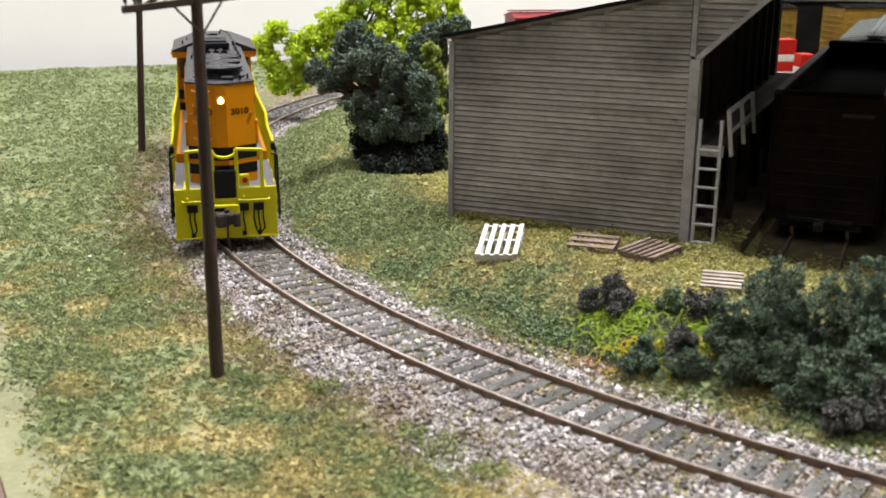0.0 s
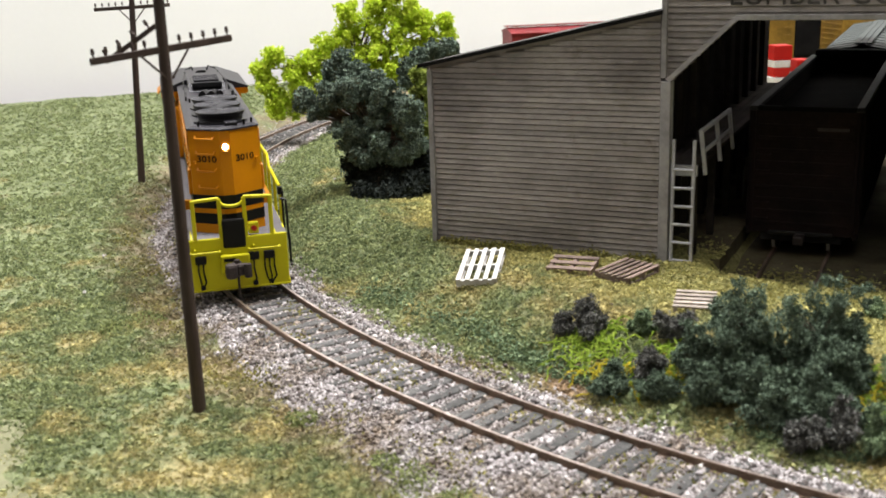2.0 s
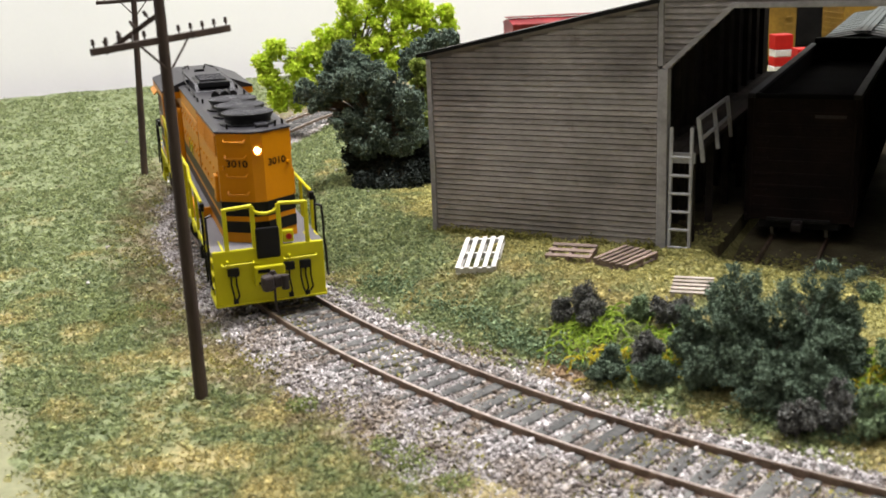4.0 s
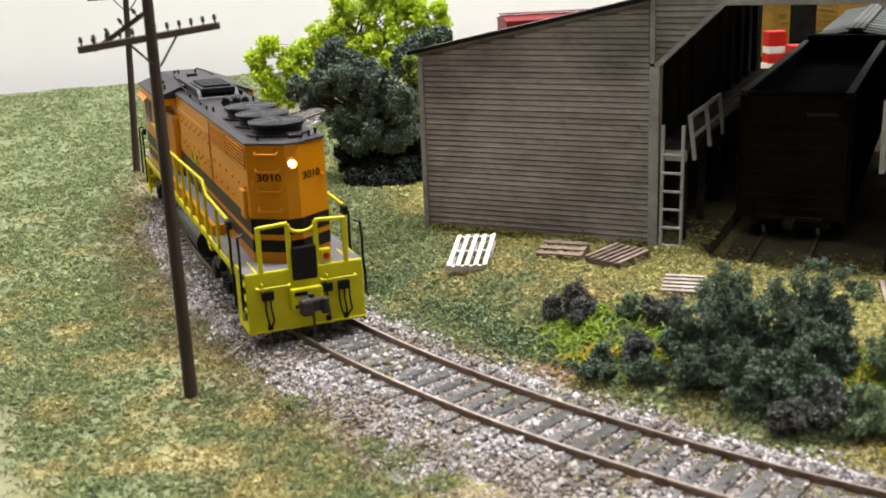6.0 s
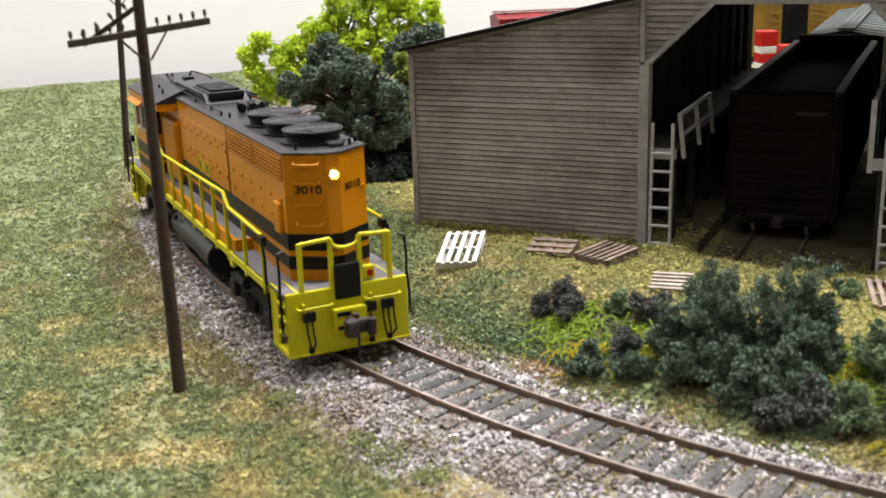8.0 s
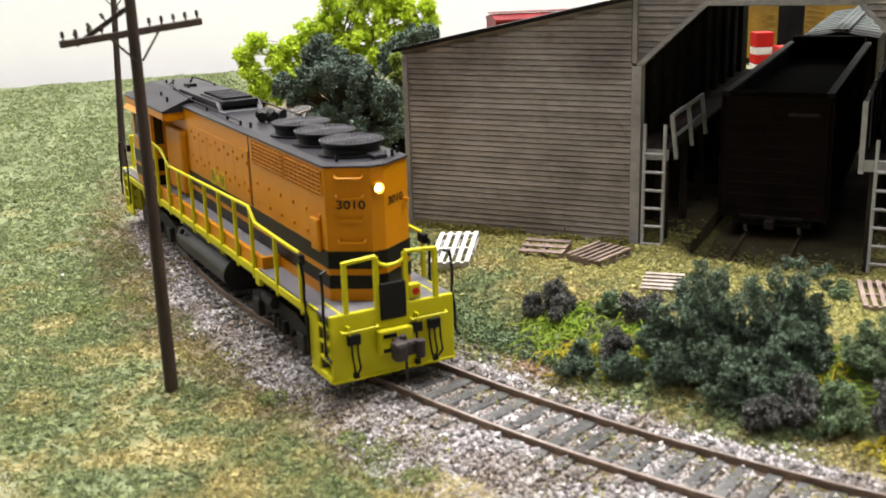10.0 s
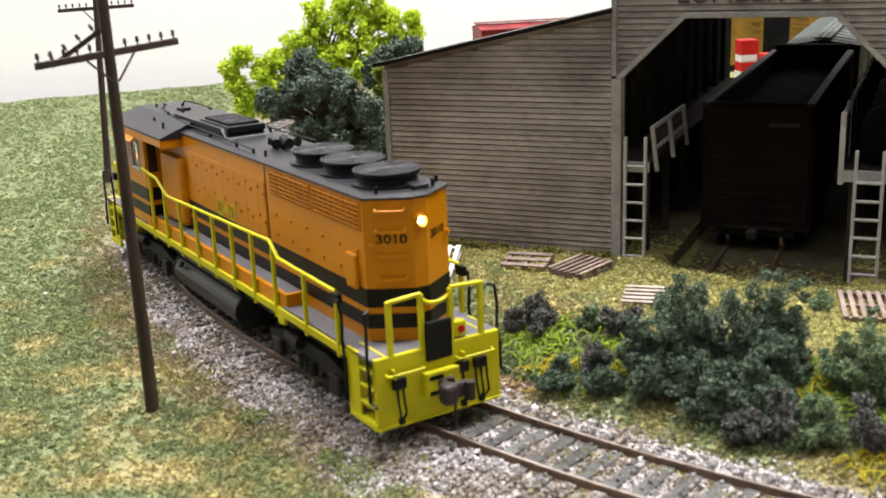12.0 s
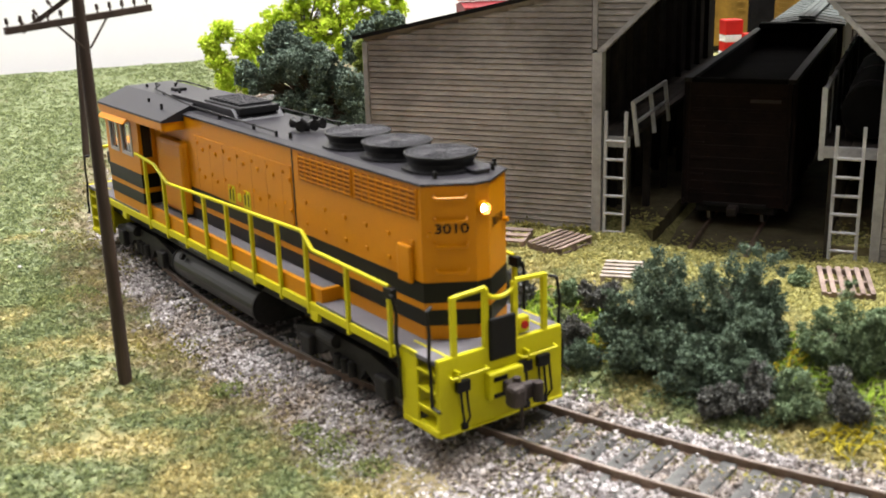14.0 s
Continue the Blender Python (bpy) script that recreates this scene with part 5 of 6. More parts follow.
def build_end(loco, s, head):
    """Pilot, steps, railings and hoses at one end; s is +1 or -1."""
    def b(x0, x1, *rest, **k):
        return boxed(min(s * x0, s * x1), max(s * x0, s * x1), *rest, **k)
    pilot = part("pilot", b(9.72, 9.84, -1.54, 1.54, 0.29, 1.88, bevel=0.03), M_YELLOW, loco, "bright yellow pilot plate")
    part("pilot_lip", b(9.70, 9.88, -1.54, 1.54, 0.29, 0.35, bevel=0.02), M_YELLOW, pilot)
    part("coupler_pocket", b(9.84, 10.02, -0.46, 0.40, 0.82, 1.38, bevel=0.04), M_YELLOW, pilot)
    for z in (0.90, 1.24):
        part("pocket_slot", b(10.015, 10.03, -0.36, -0.02, z - 0.05, z + 0.05, bevel=0.006), M_BLACK, pilot, "dark slot in the coupler pocket")
    bm = b(9.95, 10.42, -0.15, 0.15, 0.92, 1.18, bevel=0.05)
    box(bm, min(s * 10.30, s * 10.66), max(s * 10.30, s * 10.66), -0.36, -0.02, 0.80, 1.26, bevel=0.10)
    box(bm, min(s * 10.32, s * 10.52), max(s * 10.32, s * 10.52), -0.06, 0.34, 0.86, 1.22, bevel=0.08)
    rod(bm, (s * 10.58, 0.28, 0.84), (s * 10.58, 0.28, 1.23), 0.11, 14)
    rod(bm, (s * 10.28, 0.0, 0.80), (s * 10.28, 0.0, 1.30), 0.08, 10)
    part("coupler", bm, M_COUPLER, loco, "dull brown knuckle coupler")
    part("trip_pin", wire(bmesh.new(), [(s * 10.42, 0.0, 0.9), (s * 10.42, 0.0, 0.25), (s * 10.34, 0.08, 0.1)], 0.035), M_COUPLER, loco)
    for y0, y1 in ((-1.30, -0.45), (0.40, 1.30)):
        part("cut_bar", wire(bmesh.new(), [(s * 9.86, y0, 1.52), (s * 9.98, y0, 1.50), (s * 9.98, y1, 1.50), (s * 9.86, y1, 1.52)], 0.03), M_YELLOW, pilot)
        part("cut_bar_bracket", b(9.84, 10.0, y0 + 0.12, y0 + 0.17, 1.42, 1.62), M_YELLOW, pilot)
    # hoses
    for y, n in ((-1.02, 2), (0.52, 1), (0.98, 3)):
        hose = part("hose_box", b(9.84, 9.97, y - 0.16, y + 0.16, 1.16, 1.40, bevel=0.03), M_BLACK, pilot, "black brake hose fitting")
        for k in range(n):
            yy = y + (k - (n - 1) / 2) * 0.14
            part("hose", wire(bmesh.new(), [(s * 9.93, yy, 1.25), (s * 9.99, yy - 0.02, 0.95), (s * 9.98, yy + 0.03, 0.62), (s * 9.93, y + 0.3 * (yy - y), 0.44)], 0.026), M_BLACK, hose)
        part("glad_hand", b(9.88, 9.99, y - 0.07, y + 0.07, 0.38, 0.52, bevel=0.03), M_BLACK, hose)
    # steps at both corners
    for w in (-1, 1):
        y0, y1 = sorted((w * 1.50, w * 1.56))
        well = part("step_well", b(8.62, 9.16, y0, y1, 0.42, 1.87, bevel=0.02), M_YELLOW, loco, "yellow step side plate")
        ya, yb = sorted((w * 1.20, w * 1.25))
        part("step_back", b(8.62, 9.74, ya, yb, 0.42, 1.87), M_YELLOW, well)
        yc, yd = sorted((w * 1.24, w * 1.56))
        for k in range(4):
            part("step", b(9.14, 9.74, yc, yd, 0.40 + 0.37 * k, 0.46 + 0.37 * k, bevel=0.015), M_YELLOW, well)
        part("step_toe", b(8.62, 9.84, *sorted((w * 1.46, w * 1.57)), 0.29, 0.44, bevel=0.03), M_YELLOW, well)
        part("grab_wire", wire(bmesh.new(), [(s * 8.30, w * 1.58, 2.86), (s * 8.52, w * 1.64, 2.84), (s * 8.60, w * 1.61, 2.5), (s * 8.56, w * 1.61, 2.0), (s * 8.64, w * 1.61, 1.5), (s * 8.66, w * 1.61, 0.75)], 0.035), M_BLACK, loco, "black bent grab iron")
        part("grab_bracket", b(8.18, 8.50, *sorted((w * 1.50, w * 1.64)), 2.74, 2.98, bevel=0.03), M_BLACK, loco, "black bracket at the end of the handrail")
        part("grab_wire", wire(bmesh.new(), [(s * 9.55, w * 1.45, 2.86), (s * 9.62, w * 1.60, 2.82), (s * 9.70, w * 1.61, 2.4), (s * 9.66, w * 1.61, 1.9), (s * 9.74, w * 1.63, 1.5), (s * 9.74, w * 1.63, 0.95), (s * 9.98, w * 1.61, 0.9)], 0.035), M_BLACK, loco, "black bent grab iron")
    # end railing
    rail = part("end_railing", wire(bmesh.new(), [(s * 9.78, -1.12, 3.02), (s * 9.78, -0.36, 3.06)], 0.055), M_YELLOW, loco, "yellow end railing")
    part("end_railing", wire(bmesh.new(), [(s * 9.78, 0.36, 3.06), (s * 9.78, 1.12, 3.02)], 0.055), M_YELLOW, loco, "yellow end railing")
    part("safety_bar", wire(bmesh.new(), [(s * 9.80, 0.36 * math.cos(a), 3.05 - 0.24 * math.sin(a) ** 0.8) for a in [math.pi * k / 10 for k in range(11)]], 0.05), M_YELLOW, rail, "drooping yellow safety bar")
    for y in (-1.12, -0.36, 0.36, 1.12):
        part("rail_post", b(9.73, 9.83, y - 0.06, y + 0.06, 1.80, 3.05, bevel=0.015), M_YELLOW, rail)
    part("drop_step", b(9.80, 9.90, -0.33, 0.33, 1.56, 2.44, bevel=0.05), M_BLACK, loco, "black folded drop step")
    if head:
        lamp = part("marker_box", b(9.60, 9.80, 0.44, 0.74, 1.92, 2.26, bevel=0.03), M_YELLOW, loco, "yellow marker box")
        part("marker_lens", rod(bmesh.new(), (s * 9.80, 0.60, 2.09), (s * 9.83, 0.60, 2.09), 0.085, 12), M_RED, lamp, "orange-red lens")


def build_truck(loco, x):
    truck = part("truck", boxed(x - 0.5, x + 0.5, -0.9, 0.9, 0.55, 1.1, 0.05), M_UNDER, loco, "black two-axle truck")
    for w in (-1, 1):
        bm = prism(bmesh.new(), [(x - 2.3, 0.42), (x - 1.2, 0.36), (x - 0.8, 0.62), (x - 0.5, 0.30), (x + 0.5, 0.30), (x + 0.8, 0.62), (x + 1.2, 0.36), (x + 2.3, 0.42), (x + 2.3, 0.78), (x + 1.0, 1.06), (x - 1.0, 1.06), (x - 2.3, 0.78)], *sorted((w * 1.05, w * 1.25)), "y")
        part("side_frame", bm, M_UNDER, truck)
        for a in (-1.6, 1.6):
            part("journal_box", boxed(x + a - 0.24, x + a + 0.24, *sorted((w * 1.2, w * 1.42)), 0.30, 0.78, 0.05), M_UNDER, truck)
        for a in (-0.3, 0.0, 0.3):
            part("spring", rod(bmesh.new(), (x + a, w * 1.30, 0.34), (x + a, w * 1.30, 0.68), 0.10, 10), M_UNDER, truck)
        part("brake_cylinder", rod(bmesh.new(), (x - 0.95, w * 1.32, 0.98), (x - 0.25, w * 1.32, 0.98), 0.16, 12), M_UNDER, truck)
    for a in (-1.6, 1.6):
        bm = rod(bmesh.new(), (0, -1.1, 0), (0, 1.1, 0), 0.10, 10)
        for w in (-0.82, 0.82):
            rod(bm, (0, w - 0.10, 0), (0, w + 0.10, 0), 0.455, 24)
            rod(bm, (0, w - math.copysign(0.12, w), 0), (0, w - math.copysign(0.09, w), 0), 0.50, 24)
            for k in range(5):
                t = k * 2 * math.pi / 5
                rod(bm, (0.25 * math.cos(t), w - 0.115, 0.25 * math.sin(t)), (0.25 * math.cos(t), w + 0.115, 0.25 * math.sin(t)), 0.06, 8)
        ob = part("wheelset", bm, M_WHEEL, truck, "worn steel wheelset", cm(x + a, 0, 0.455))
        WHEELS.append((ob, x + a))


def fan(loco, x):
    body = part("radiator_fan", rod(bmesh.new(), (x, 0, 5.03), (x, 0, 5.11), 0.80, 40), M_FAN, loco, "round black roof fan")
    bm = bmesh.new()
    n = 40
    rings = [(0.74, 5.10), (0.66, 5.13), (0.66, 5.22), (0.735, 5.34), (0.745, 5.385), (0.72, 5.395), (0.70, 5.375)]
    vs = [[bm.verts.new((x + r * math.cos(2 * math.pi * k / n), r * math.sin(2 * math.pi * k / n), z)) for k in range(n)] for r, z in rings]
    for p, q in zip(vs, vs[1:]):
        for k in range(n):
            bm.faces.new((p[k], p[(k + 1) % n], q[(k + 1) % n], q[k]))
    bm.faces.new(vs[-1])
    part("drum", bm, M_FAN, body)
    bm = bmesh.new()
    for k in range(36):
        t = 2 * math.pi * k / 36
        c, s = math.cos(t), math.sin(t)
        rod(bm, (x + 0.14 * c, 0.14 * s, 5.384), (x + 0.71 * c, 0.71 * s, 5.384), 0.013, 4)
    for r in (0.24, 0.34, 0.44, 0.54, 0.64):
        wire(bm, [(x + r * math.cos(2 * math.pi * k / 24), r * math.sin(2 * math.pi * k / 24), 5.388) for k in range(25)], 0.009, 4)
    rod(bm, (x, 0, 5.36), (x, 0, 5.40), 0.13, 20)
    part("grille", bm, M_LOCOROOF, body, "radial wire grille")


def build_locomotive():
    loco = thing("locomotive", loco_pose(PHI[0][1]), "orange and yellow model diesel locomotive with black stripes on the curve", "locomotive")
    part("frame", boxed(-9.7, 9.7, -1.15, 1.15, 1.10, 1.80, 0.03), M_UNDER, loco, "black underframe")
    for w in (-1, 1):
        y0, y1 = sorted((w * 1.50, w * 1.60))
        part("side_sill", boxed(-8.65, 8.65, y0, y1, 1.60, 1.80, 0.02), M_YELLOW, loco, "yellow side sill")
        part("walkway_side", boxed(-5.2, 5.45, *sorted((w * 1.40, w * 1.52)), 1.79, 2.16, 0.015), M_ORANGE, loco, "orange raised walkway side")
        part("walkway", boxed(-5.2, 5.42, *sorted((w * 1.02, w * 1.41)), 2.05, 2.14), M_GREYDECK, loco, "grey walkway")
        part("walkway_riser", boxed(5.38, 5.50, *sorted((w * 1.02, w * 1.52)), 1.80, 2.17, 0.01), M_ORANGE, loco)
        part("walkway_riser", boxed(-5.30, -5.16, *sorted((w * 1.02, w * 1.52)), 1.80, 2.17, 0.01), M_ORANGE, loco)
        for x in (5.25, -6.4):
            part("sill_bracket", boxed(x - 0.16, x + 0.16, *sorted((w * 1.50, w * 1.61)), 1.40, 1.62, 0.02), M_YELLOW, loco)
    part("deck", boxed(5.3, 9.76, -1.56, 1.56, 1.76, 1.86, 0.01), M_GREYDECK, loco, "grey end deck")
    part("deck", boxed(-9.76, -5.2, -1.56, 1.56, 1.76, 1.86, 0.01), M_GREYDECK, loco, "grey end deck")
    # long hood
    hood = part("long_hood", prism(bmesh.new(), HOOD, 1.80, 4.97), M_ORANGE, loco, "orange long hood with a faceted end")
    for z0, z1 in ((2.62, 3.03), (2.15, 2.47)):
        part("stripe", prism(bmesh.new(), grown(HOOD, 0.012), z0, z1), M_BLACK, hood, "black painted stripe")
    bm = bmesh.new()
    lows = [bm.verts.new((x, y, 4.955)) for x, y in grown(HOOD, 0.03)]
    mids = [bm.verts.new((x, y, 5.0)) for x, y in grown(HOOD, 0.03)]
    tops = [bm.verts.new((x - (0.10 if x > 0 else 0), y * 0.86, 5.06)) for x, y in HOOD]
    for p, q in ((lows, mids), (mids, tops)):
        for k in range(6):
            bm.faces.new((p[k], p[(k + 1) % 6], q[(k + 1) % 6], q[k]))
    bm.faces.new(tops)
    bm.faces.new(lows[::-1])
    part("hood_roof", bm, M_LOCOROOF, loco, "dark grey hood roof")
    for x in (8.0, 6.42, 4.86):
        fan(loco, x)
    for w in (-1, 1):
        ys = lambda a, b: sorted((w * a, w * b))
        part("door_panel", boxed(-1.9, 3.55, *ys(1.02, 1.055), 3.06, 4.52, 0.012), M_ORANGE, hood, "row of hood doors")
        part("seam", boxed(3.60, 3.66, *ys(1.0, 1.038), 3.05, 4.98), M_BLACK, hood)
        for k in range(7):
            x = -1.7 + 0.8 * k
            # darker orange serves the door joints and the shade between louvers
            part("door_gap", boxed(x - 0.005, x + 0.005, *ys(1.05, 1.057), 3.08, 4.48), plastic("gap_shade_orange", (0.24, 0.078, 0.003), 0.6) if k == 0 and w < 0 else bpy.data.materials["gap_shade_orange"], hood)
            for z in (3.42, 4.15):
                part("latch", boxed(x + 0.30, x + 0.42, *ys(1.05, 1.095), z, z + 0.09, 0.012), M_ORANGE, hood)
                part("hinge", boxed(x + 0.05, x + 0.10, *ys(1.05, 1.09), z + 0.15, z + 0.24, 0.01), M_ORANGE, hood)
        for x0, x1 in ((3.95, 6.20), (6.34, 8.60)):
            # backing behind the blades is darkened orange, painting shade into the slots
            grille = part("louver_frame", boxed(x0, x1, *ys(1.02, 1.045), 4.28, 4.88, 0.01), bpy.data.materials["gap_shade_orange"], hood, "radiator intake louvers")
            for k in range(6):
                z = 4.30 + 0.097 * k
                bm = prism(bmesh.new(), [(w * 1.04, z + 0.005), (w * 1.078, z + 0.035), (w * 1.078, z + 0.050), (w * 1.04, z + 0.056)], x0 + 0.03, x1 - 0.03, "x")
                part("louver", bm, M_ORANGE, grille)
            for k in range(9):
                x = x0 + (x1 - x0) * k / 8
                part("louver_bar", boxed(x - 0.012, x + 0.012, *ys(1.04, 1.065), 4.28, 4.88), M_ORANGE, grille)
        for k in range(6):
            x = 4.1 + 0.85 * k
            part("latch", boxed(x, x + 0.10, *ys(1.02, 1.07), 3.75, 3.84, 0.012), M_ORANGE, hood)
            part("latch", boxed(x, x + 0.10, *ys(1.02, 1.07), 3.25, 3.34, 0.012), M_ORANGE, hood)
        part("sand_box", boxed(7.95, 8.42, *ys(1.02, 1.13), 2.95, 3.72, 0.04), M_ORANGE, hood, "orange side box")
        # emblem as plain shapes
        for x in (0.30, 1.15):
            plate = part("emblem", boxed(x - 0.19, x + 0.19, *ys(1.05, 1.066), 3.06, 3.52), M_YELLOW, hood, "yellow emblem plate")
            for dx in (-0.09, 0.09):
                part("bar", boxed(x + dx - 0.03, x + dx + 0.03, *ys(1.06, 1.072), 3.14, 3.44), M_BLACK, plate)
        part("emblem", rod(bmesh.new(), (0.73, w * 1.05, 3.28), (0.73, w * 1.068, 3.28), 0.12, 16), M_YELLOW, hood, "small round yellow emblem")
        # handrail
        top = [(-5.0, 3.62), (-3.6, 3.52), (-2.75, 3.13), (4.85, 3.38), (5.30, 3.04), (8.32, 2.98)]
        rail = part("handrail", wire(bmesh.new(), [(x, w * 1.57, z) for x, z in top], 0.05), M_YELLOW, loco, "yellow side handrail with stanchions")
        for x in (-4.3, -3.0, -1.7, -0.35, 1.0, 2.35, 3.7, 5.0, 6.7, 8.32):
            z = np.interp(x, [p[0] for p in top], [p[1] for p in top])
            part("stanchion", boxed(x - 0.05, x + 0.05, *ys(1.53, 1.62), 1.52, float(z), 0.012), M_YELLOW, rail)
        # cab side
    cab = part("cab", boxed(-7.35, -4.72, -1.54, 1.54, 1.80, 3.50, 0.03), M_ORANGE, loco, "orange cab with window openings")
    part("cab_top", boxed(-7.35, -4.72, -1.54, 1.54, 4.46, 4.86, 0.02), M_ORANGE, cab)
    for w in (-1, 1):
        for x0, x1 in ((-7.35, -7.02), (-6.36, -6.04), (-5.26, -4.72)):
            part("cab_pillar", boxed(x0, x1, *sorted((w * 1.44, w * 1.54)), 3.48, 4.48), M_ORANGE, cab)
        # dark sheets inside the cab paint its shade over the orange
        part("cab_shade_lining", boxed(-5.26, -4.84, *sorted((w * 1.40, w * 1.435)), 3.53, 4.42), M_LOCOROOF, cab)
        part("cab_shade_lining", boxed(-6.36, -6.04, *sorted((w * 1.40, w * 1.435)), 3.53, 4.42), M_LOCOROOF, cab)
        part("cab_pillar", boxed(-7.35, -7.25, *sorted((w * 1.30, w * 1.445)), 3.48, 4.48), M_ORANGE, cab)
        part("cab_pillar", boxed(-4.82, -4.72, *sorted((w * 0.0, w * 1.14)), 3.48, 4.48), M_ORANGE, cab)
    part("cab_shade_lining", boxed(-7.2, -4.84, -1.4, 1.4, 4.42, 4.455), M_LOCOROOF, cab, "dark sheet added for shade under the cab ceiling")
    part("cab_shade_lining", boxed(-7.2, -4.84, -1.4, 1.4, 3.505, 3.53), M_LOCOROOF, cab, "dark sheet added for shade on the cab floor")
    part("cab_shade_lining", boxed(-4.90, -4.83, -1.13, 1.13, 3.53, 4.42), M_LOCOROOF, cab, "dark sheet added for shade on the cab bulkhead")
    part("cab_pillar", boxed(-7.35, -7.25, -0.26, 0.26, 3.48, 4.48), M_ORANGE, cab)
    for z0, z1 in ((2.62, 3.03), (2.15, 2.47)):
        part("stripe", boxed(-7.362, -4.708, -1.552, 1.552, z0, z1), M_BLACK, cab, "black painted stripe")
    part("cab_roof", prism(bmesh.new(), [(-1.68, 4.82), (1.68, 4.82), (1.68, 4.88), (0.72, 5.24), (-0.72, 5.24), (-1.68, 4.88)], -7.45, -2.45, "x"), M_LOCOROOF, loco, "dark grey peaked cab roof")
    for w in (-1, 1):
        ys = lambda a, b: sorted((w * a, w * b))
        part("roof_fascia", boxed(-7.42, -2.48, *ys(1.58, 1.675), 4.60, 4.83, 0.01), M_ORANGE, cab)
        part("roof_fascia", prism(bmesh.new(), [(w * 1.0, 4.58), (w * 1.61, 4.58), (w * 1.61, 4.85), (w * 1.0, 5.05)], -2.56, -2.47, "x"), M_ORANGE, cab)
        for x0, x1 in ((-7.0, -6.35), (-6.05, -5.25)):
            bm = bmesh.new()
            for fx0, fx1, fz0, fz1 in ((x0 - 0.03, x0 + 0.06, 3.48, 4.48), (x1 - 0.06, x1 + 0.03, 3.48, 4.48), (x0 + 0.06, x1 - 0.06, 3.48, 3.57), (x0 + 0.06, x1 - 0.06, 4.40, 4.48)):
                box(bm, fx0, fx1, *ys(1.50, 1.565), fz0, fz1)
            frame_ = part("window_frame", bm, M_FRAMEGREY, cab, "pale grey side window frame")
            pane = part("pane", boxed(x0 + 0.05, x1 - 0.05, *ys(1.515, 1.53), 3.55, 4.42), M_GLASS, frame_, "clear window pane")
            pane.visible_shadow = False
        bm = boxed(-7.15, -5.1, -0.02, 0.02, -0.30, 0.0)
        part("awning", bm, M_ORANGE, cab, "orange sunshade over the window", cm(0, w * 1.58, 4.66, rx=w * 50))
        # opaque dark pane in place of a view into the shaded cab
        part("rear_window", boxed(-4.77, -4.755, *ys(1.15, 1.44), 3.5, 4.46), M_DARKPANE, cab, "rear door window, the cab's darkness put into its pane")
        part("cabinet", boxed(-4.2, -2.35, *ys(0.9, 1.24), 2.2, 4.25, 0.14), M_ORANGE, loco, "rounded orange equipment cabinet")
        part("windshield", boxed(-7.31, -7.295, *ys(0.25, 1.31), 3.5, 4.46), M_GLASS, cab, "clear windshield")
    nose = part("short_hood", boxed(-9.0, -7.34, -1.05, 1.05, 1.86, 3.45, 0.15), M_ORANGE, loco, "orange short hood")
    part("stripe", boxed(-9.01, -7.33, -1.062, 1.062, 2.62, 3.03), M_BLACK, nose)
    # roof details
    bm = prism(bmesh.new(), [(-4.7, 5.05), (-4.0, 5.33), (-0.2, 5.33), (0.15, 5.05)], -0.66, 0.66, "y")
    hatch = part("roof_hatch", bm, M_LOCOROOF, loco, "raised grey roof hatch")
    part("grille_tray", boxed(-2.1, 0.1, -0.55, 0.55, 5.20, 5.385, 0.03), M_FAN, hatch, "black ribbed exhaust tray")
    for k in range(9):
        x = -1.95 + 0.215 * k
        part("hatch_slat", boxed(x, x + 0.09, -0.46, 0.46, 5.38, 5.455, 0.012), M_LOCOROOF, hatch)
    bm = bmesh.new()
    for dy, dx in ((-0.30, 0.30), (0.0, 0.40), (0.30, 0.28), (-0.16, -0.34), (0.16, -0.32)):
        rod(bm, (2.5, dy * 0.6, 5.2), (2.5 + dx, dy, 5.24), 0.05, 8, 0.14)
    rod(bm, (2.5, 0, 5.05), (2.5, 0, 5.22), 0.08, 8)
    part("air_horn", bm, M_BLACK, loco, "black cluster air horn")
    for w in (-1, 1):
        pipe = part("conduit", wire(bmesh.new(), [(-6.1, w * 0.30, 5.24), (-6.0, w * 0.34, 5.42), (-5.55, w * 0.40, 5.42), (-5.4, w * 0.62, 5.34), (-2.5, w * 0.80, 5.20), (2.6, w * 0.86, 5.16)], 0.024), M_BLACK, loco, "thin black roof conduit")
        for x, y, z in ((-4.6, 0.67, 5.30), (-2.6, 0.79, 5.20), (-0.6, 0.82, 5.18), (1.4, 0.84, 5.17), (2.6, 0.86, 5.16)):
            part("bracket", boxed(x - 0.03, x + 0.03, *sorted((w * y - 0.03, w * y + 0.03)), 4.98, z + 0.03), M_BLACK, pipe)
    for x, y in ((-6.6, -0.4), (-6.1, 0.3), (-4.6, -0.2), (-4.7, -1.1), (-3.4, -1.25), (3.1, -0.75), (3.1, 0.75), (1.6, 0.8), (-0.2, 0.8), (8.85, 0.62), (8.6, 0.86), (8.75, -0.7)):
        part("lift_eye", boxed(x - 0.04, x + 0.04, y - 0.03, y + 0.03, 4.95 if abs(y) > 1 else 5.04, (5.2 if abs(y) > 1 else (5.34 if x < -4 else 5.2)), 0.01), M_BLACK, loco)
    part("roof_vent", boxed(-5.4, -5.0, -0.15, 0.2, 5.22, 5.33, 0.03), M_BLACK, loco)
    part("end_vent", boxed(8.62, 9.05, 0.05, 0.42, 5.05, 5.16, 0.03), M_LOCOROOF, loco)
    # hood end: grab irons, numbers, lamp
    for z in (4.72, 4.27, 3.76, 3.25):
        ya, yb = -0.80, -0.32
        p, q = (nose_x(ya), ya), (nose_x(yb), yb)
        out = (0.08, -0.05)
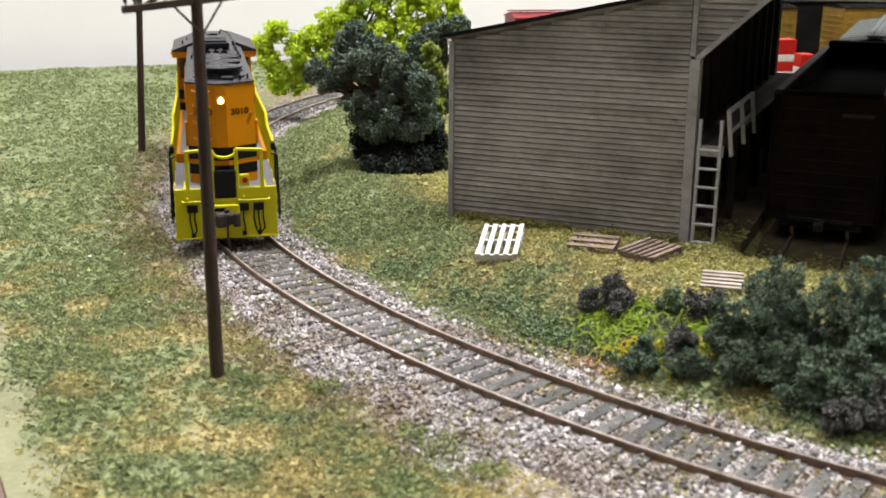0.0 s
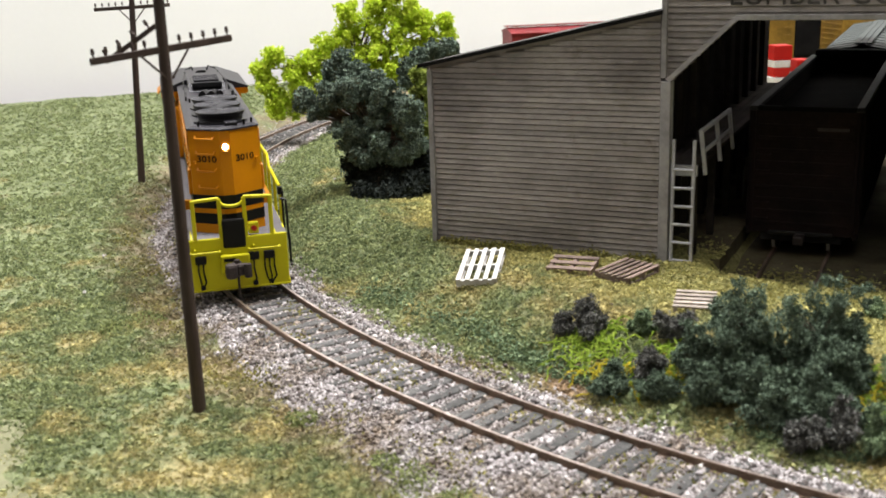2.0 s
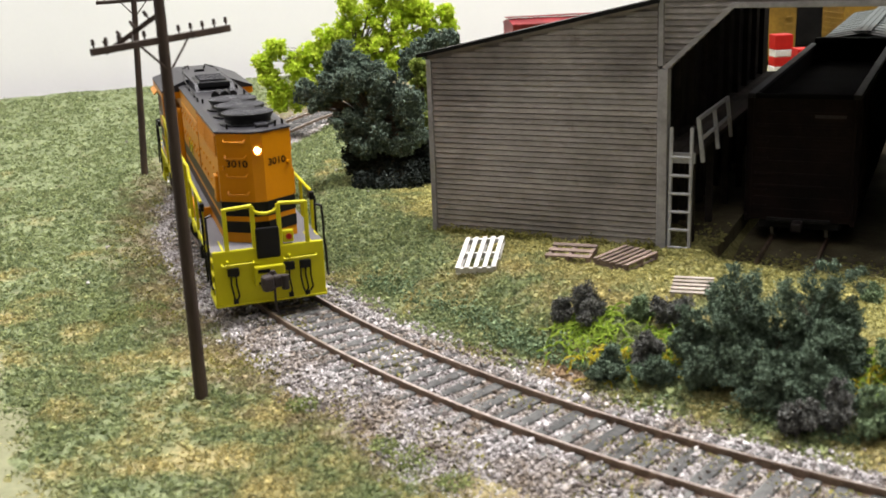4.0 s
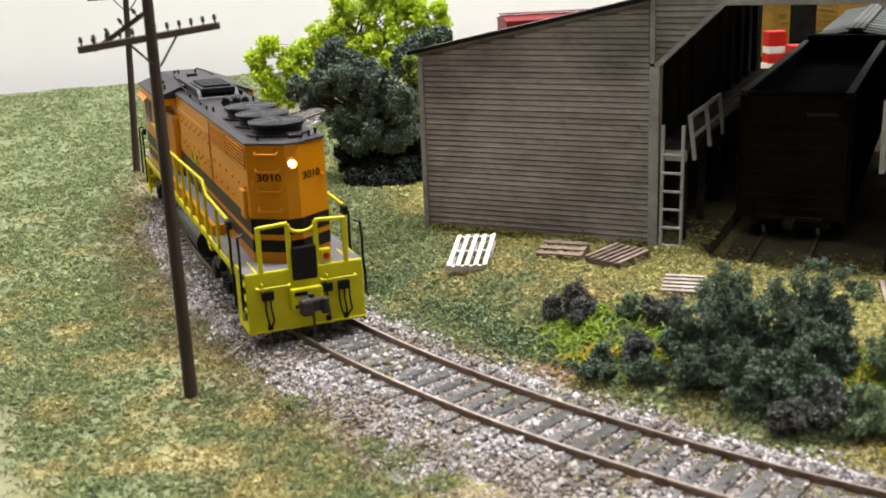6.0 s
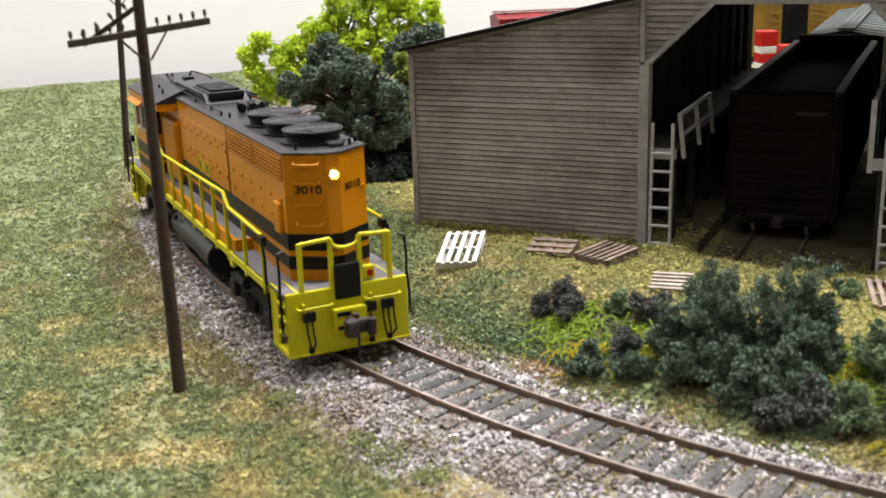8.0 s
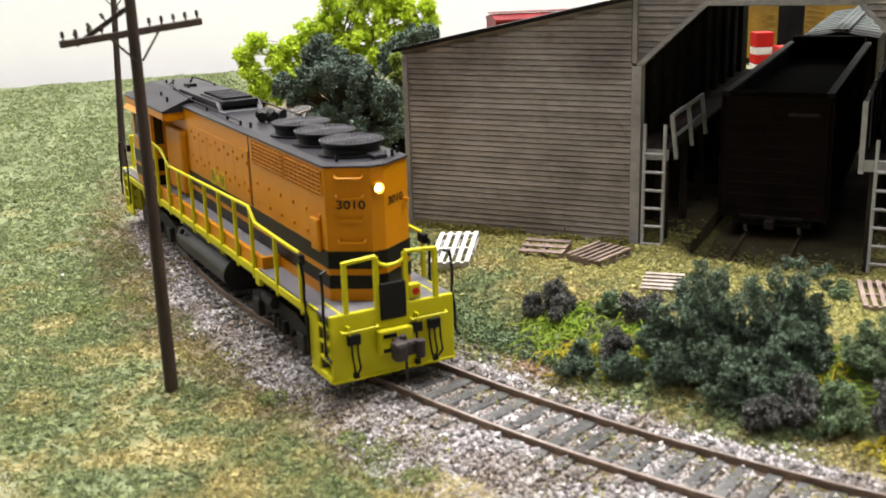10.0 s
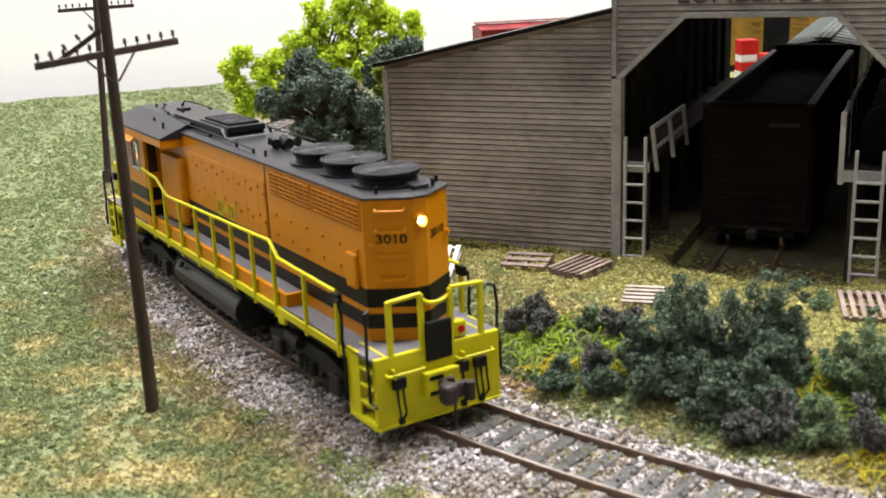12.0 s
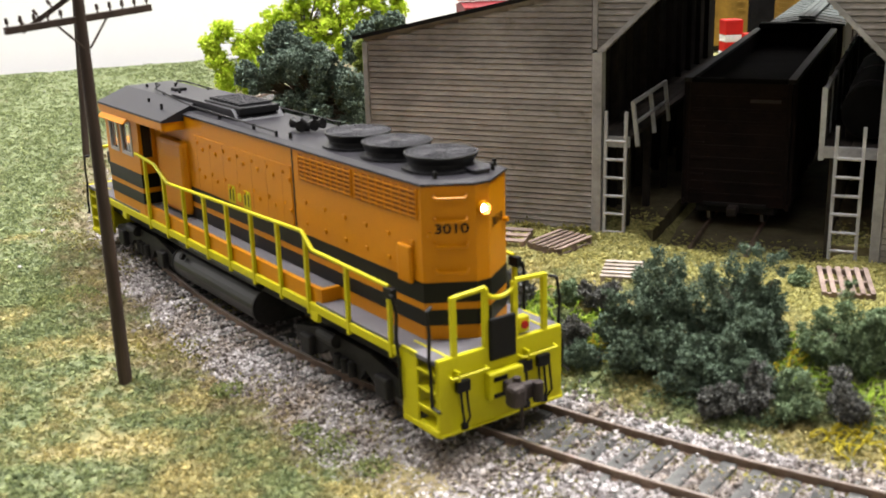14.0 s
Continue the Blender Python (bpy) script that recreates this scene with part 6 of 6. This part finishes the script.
        part("grab_iron", wire(bmesh.new(), [(p[0], p[1] - 0.03, z + 0.07), (p[0] + out[0], p[1] + out[1], z + 0.02), (p[0] + out[0], p[1] + out[1], z), (q[0] + out[0], q[1] + out[1], z), (q[0] + out[0], q[1] + out[1], z + 0.02), (q[0], q[1] + 0.03, z + 0.07)], 0.026), M_ORANGE, hood)
    for w in (-1, 1):
        y = w * 0.55
        d = Vector((-w * 0.58, 0.87, 0)).normalized()
        n_ = d.cross(Vector((0, 0, 1)))
        m = Matrix((d, Vector((0, 0, 1)), n_)).transposed().to_4x4()
        m.translation = (Vector((nose_x(y), y, 4.10)) + n_ * 0.012) * CM
        lettering("3010", 0.27, m, hood, M_BLACK, "road_number", "dark painted road number", 1.25, 0.00004)
        part("class_lamp", rod(bmesh.new(), (nose_x(w * 0.9), w * 0.9, 4.0), (nose_x(w * 0.9) + 0.1, w * 0.95, 4.0), 0.055, 10), M_ORANGE, hood)
    bm = bmesh.new()
    loops = [[bm.verts.new((x, r * math.cos(2 * math.pi * k / 24), 4.48 + r * math.sin(2 * math.pi * k / 24))) for k in range(24)] for x, r in ((9.28, 0.15), (9.42, 0.145), (9.42, 0.115), (9.31, 0.11))]
    for p, q in zip(loops, loops[1:]):
        for k in range(24):
            bm.faces.new((p[k], p[(k + 1) % 24], q[(k + 1) % 24], q[k]))
    ring = part("headlight", bm, M_ORANGE, hood, "lit round headlight")
    part("headlight_lens", rod(bmesh.new(), (9.31, 0, 4.48), (9.385, 0, 4.48), 0.085, 20, 0.05), M_HEAD, ring, "glowing warm white lens")
    for s, head in ((1, True), (-1, False)):
        build_end(loco, s, head)
    # underside
    tank = part("fuel_tank", prism(bmesh.new(), [(w * (0.98 + 0.46 * math.cos(t)), 0.66 + 0.46 * math.sin(t)) for w, ts in ((1, range(-6, 7)), (-1, range(6, -7, -1))) for t in [math.pi / 12 * k for k in ts]], -3.3, 1.75, "x"), M_TANK, loco, "satin black round-sided fuel tank")
    for w in (-1, 1):
        part("tank_strap", rod(bmesh.new(), (-3.36, w * 0.98, 0.66), (-3.28, w * 0.98, 0.66), 0.48, 24), M_UNDER, tank)
        part("tank_strap", rod(bmesh.new(), (1.73, w * 0.98, 0.66), (1.80, w * 0.98, 0.66), 0.48, 24), M_UNDER, tank)
        part("filler_cap", rod(bmesh.new(), (-2.6, w * 1.36, 1.0), (-2.6, w * 1.46, 1.06), 0.09, 12), M_UNDER, tank)
    for w in (-1, 1):
        part("air_tank", rod(bmesh.new(), (-2.9, w * 1.22, 1.34), (1.9, w * 1.22, 1.34), 0.15, 14), M_TANK, loco)
    for x in (5.95, -5.95):
        build_truck(loco, x)
    return loco


LOCO = build_locomotive()


def motions():
    walk(LOCO, [(t, loco_pose(phi)) for t, phi in PHI])
    ts, ps = [p[0] for p in PHI], [p[1] for p in PHI]
    for ob, x in WHEELS:
        rows = []
        for k in range(36):
            t = 0.4 * k
            roll = math.degrees((float(np.interp(t, ts, ps)) - ps[0]) * TR / 0.455)
            rows.append((t, cm(x, 0, 0.455, ry=roll)))
        walk(ob, rows)


motions()
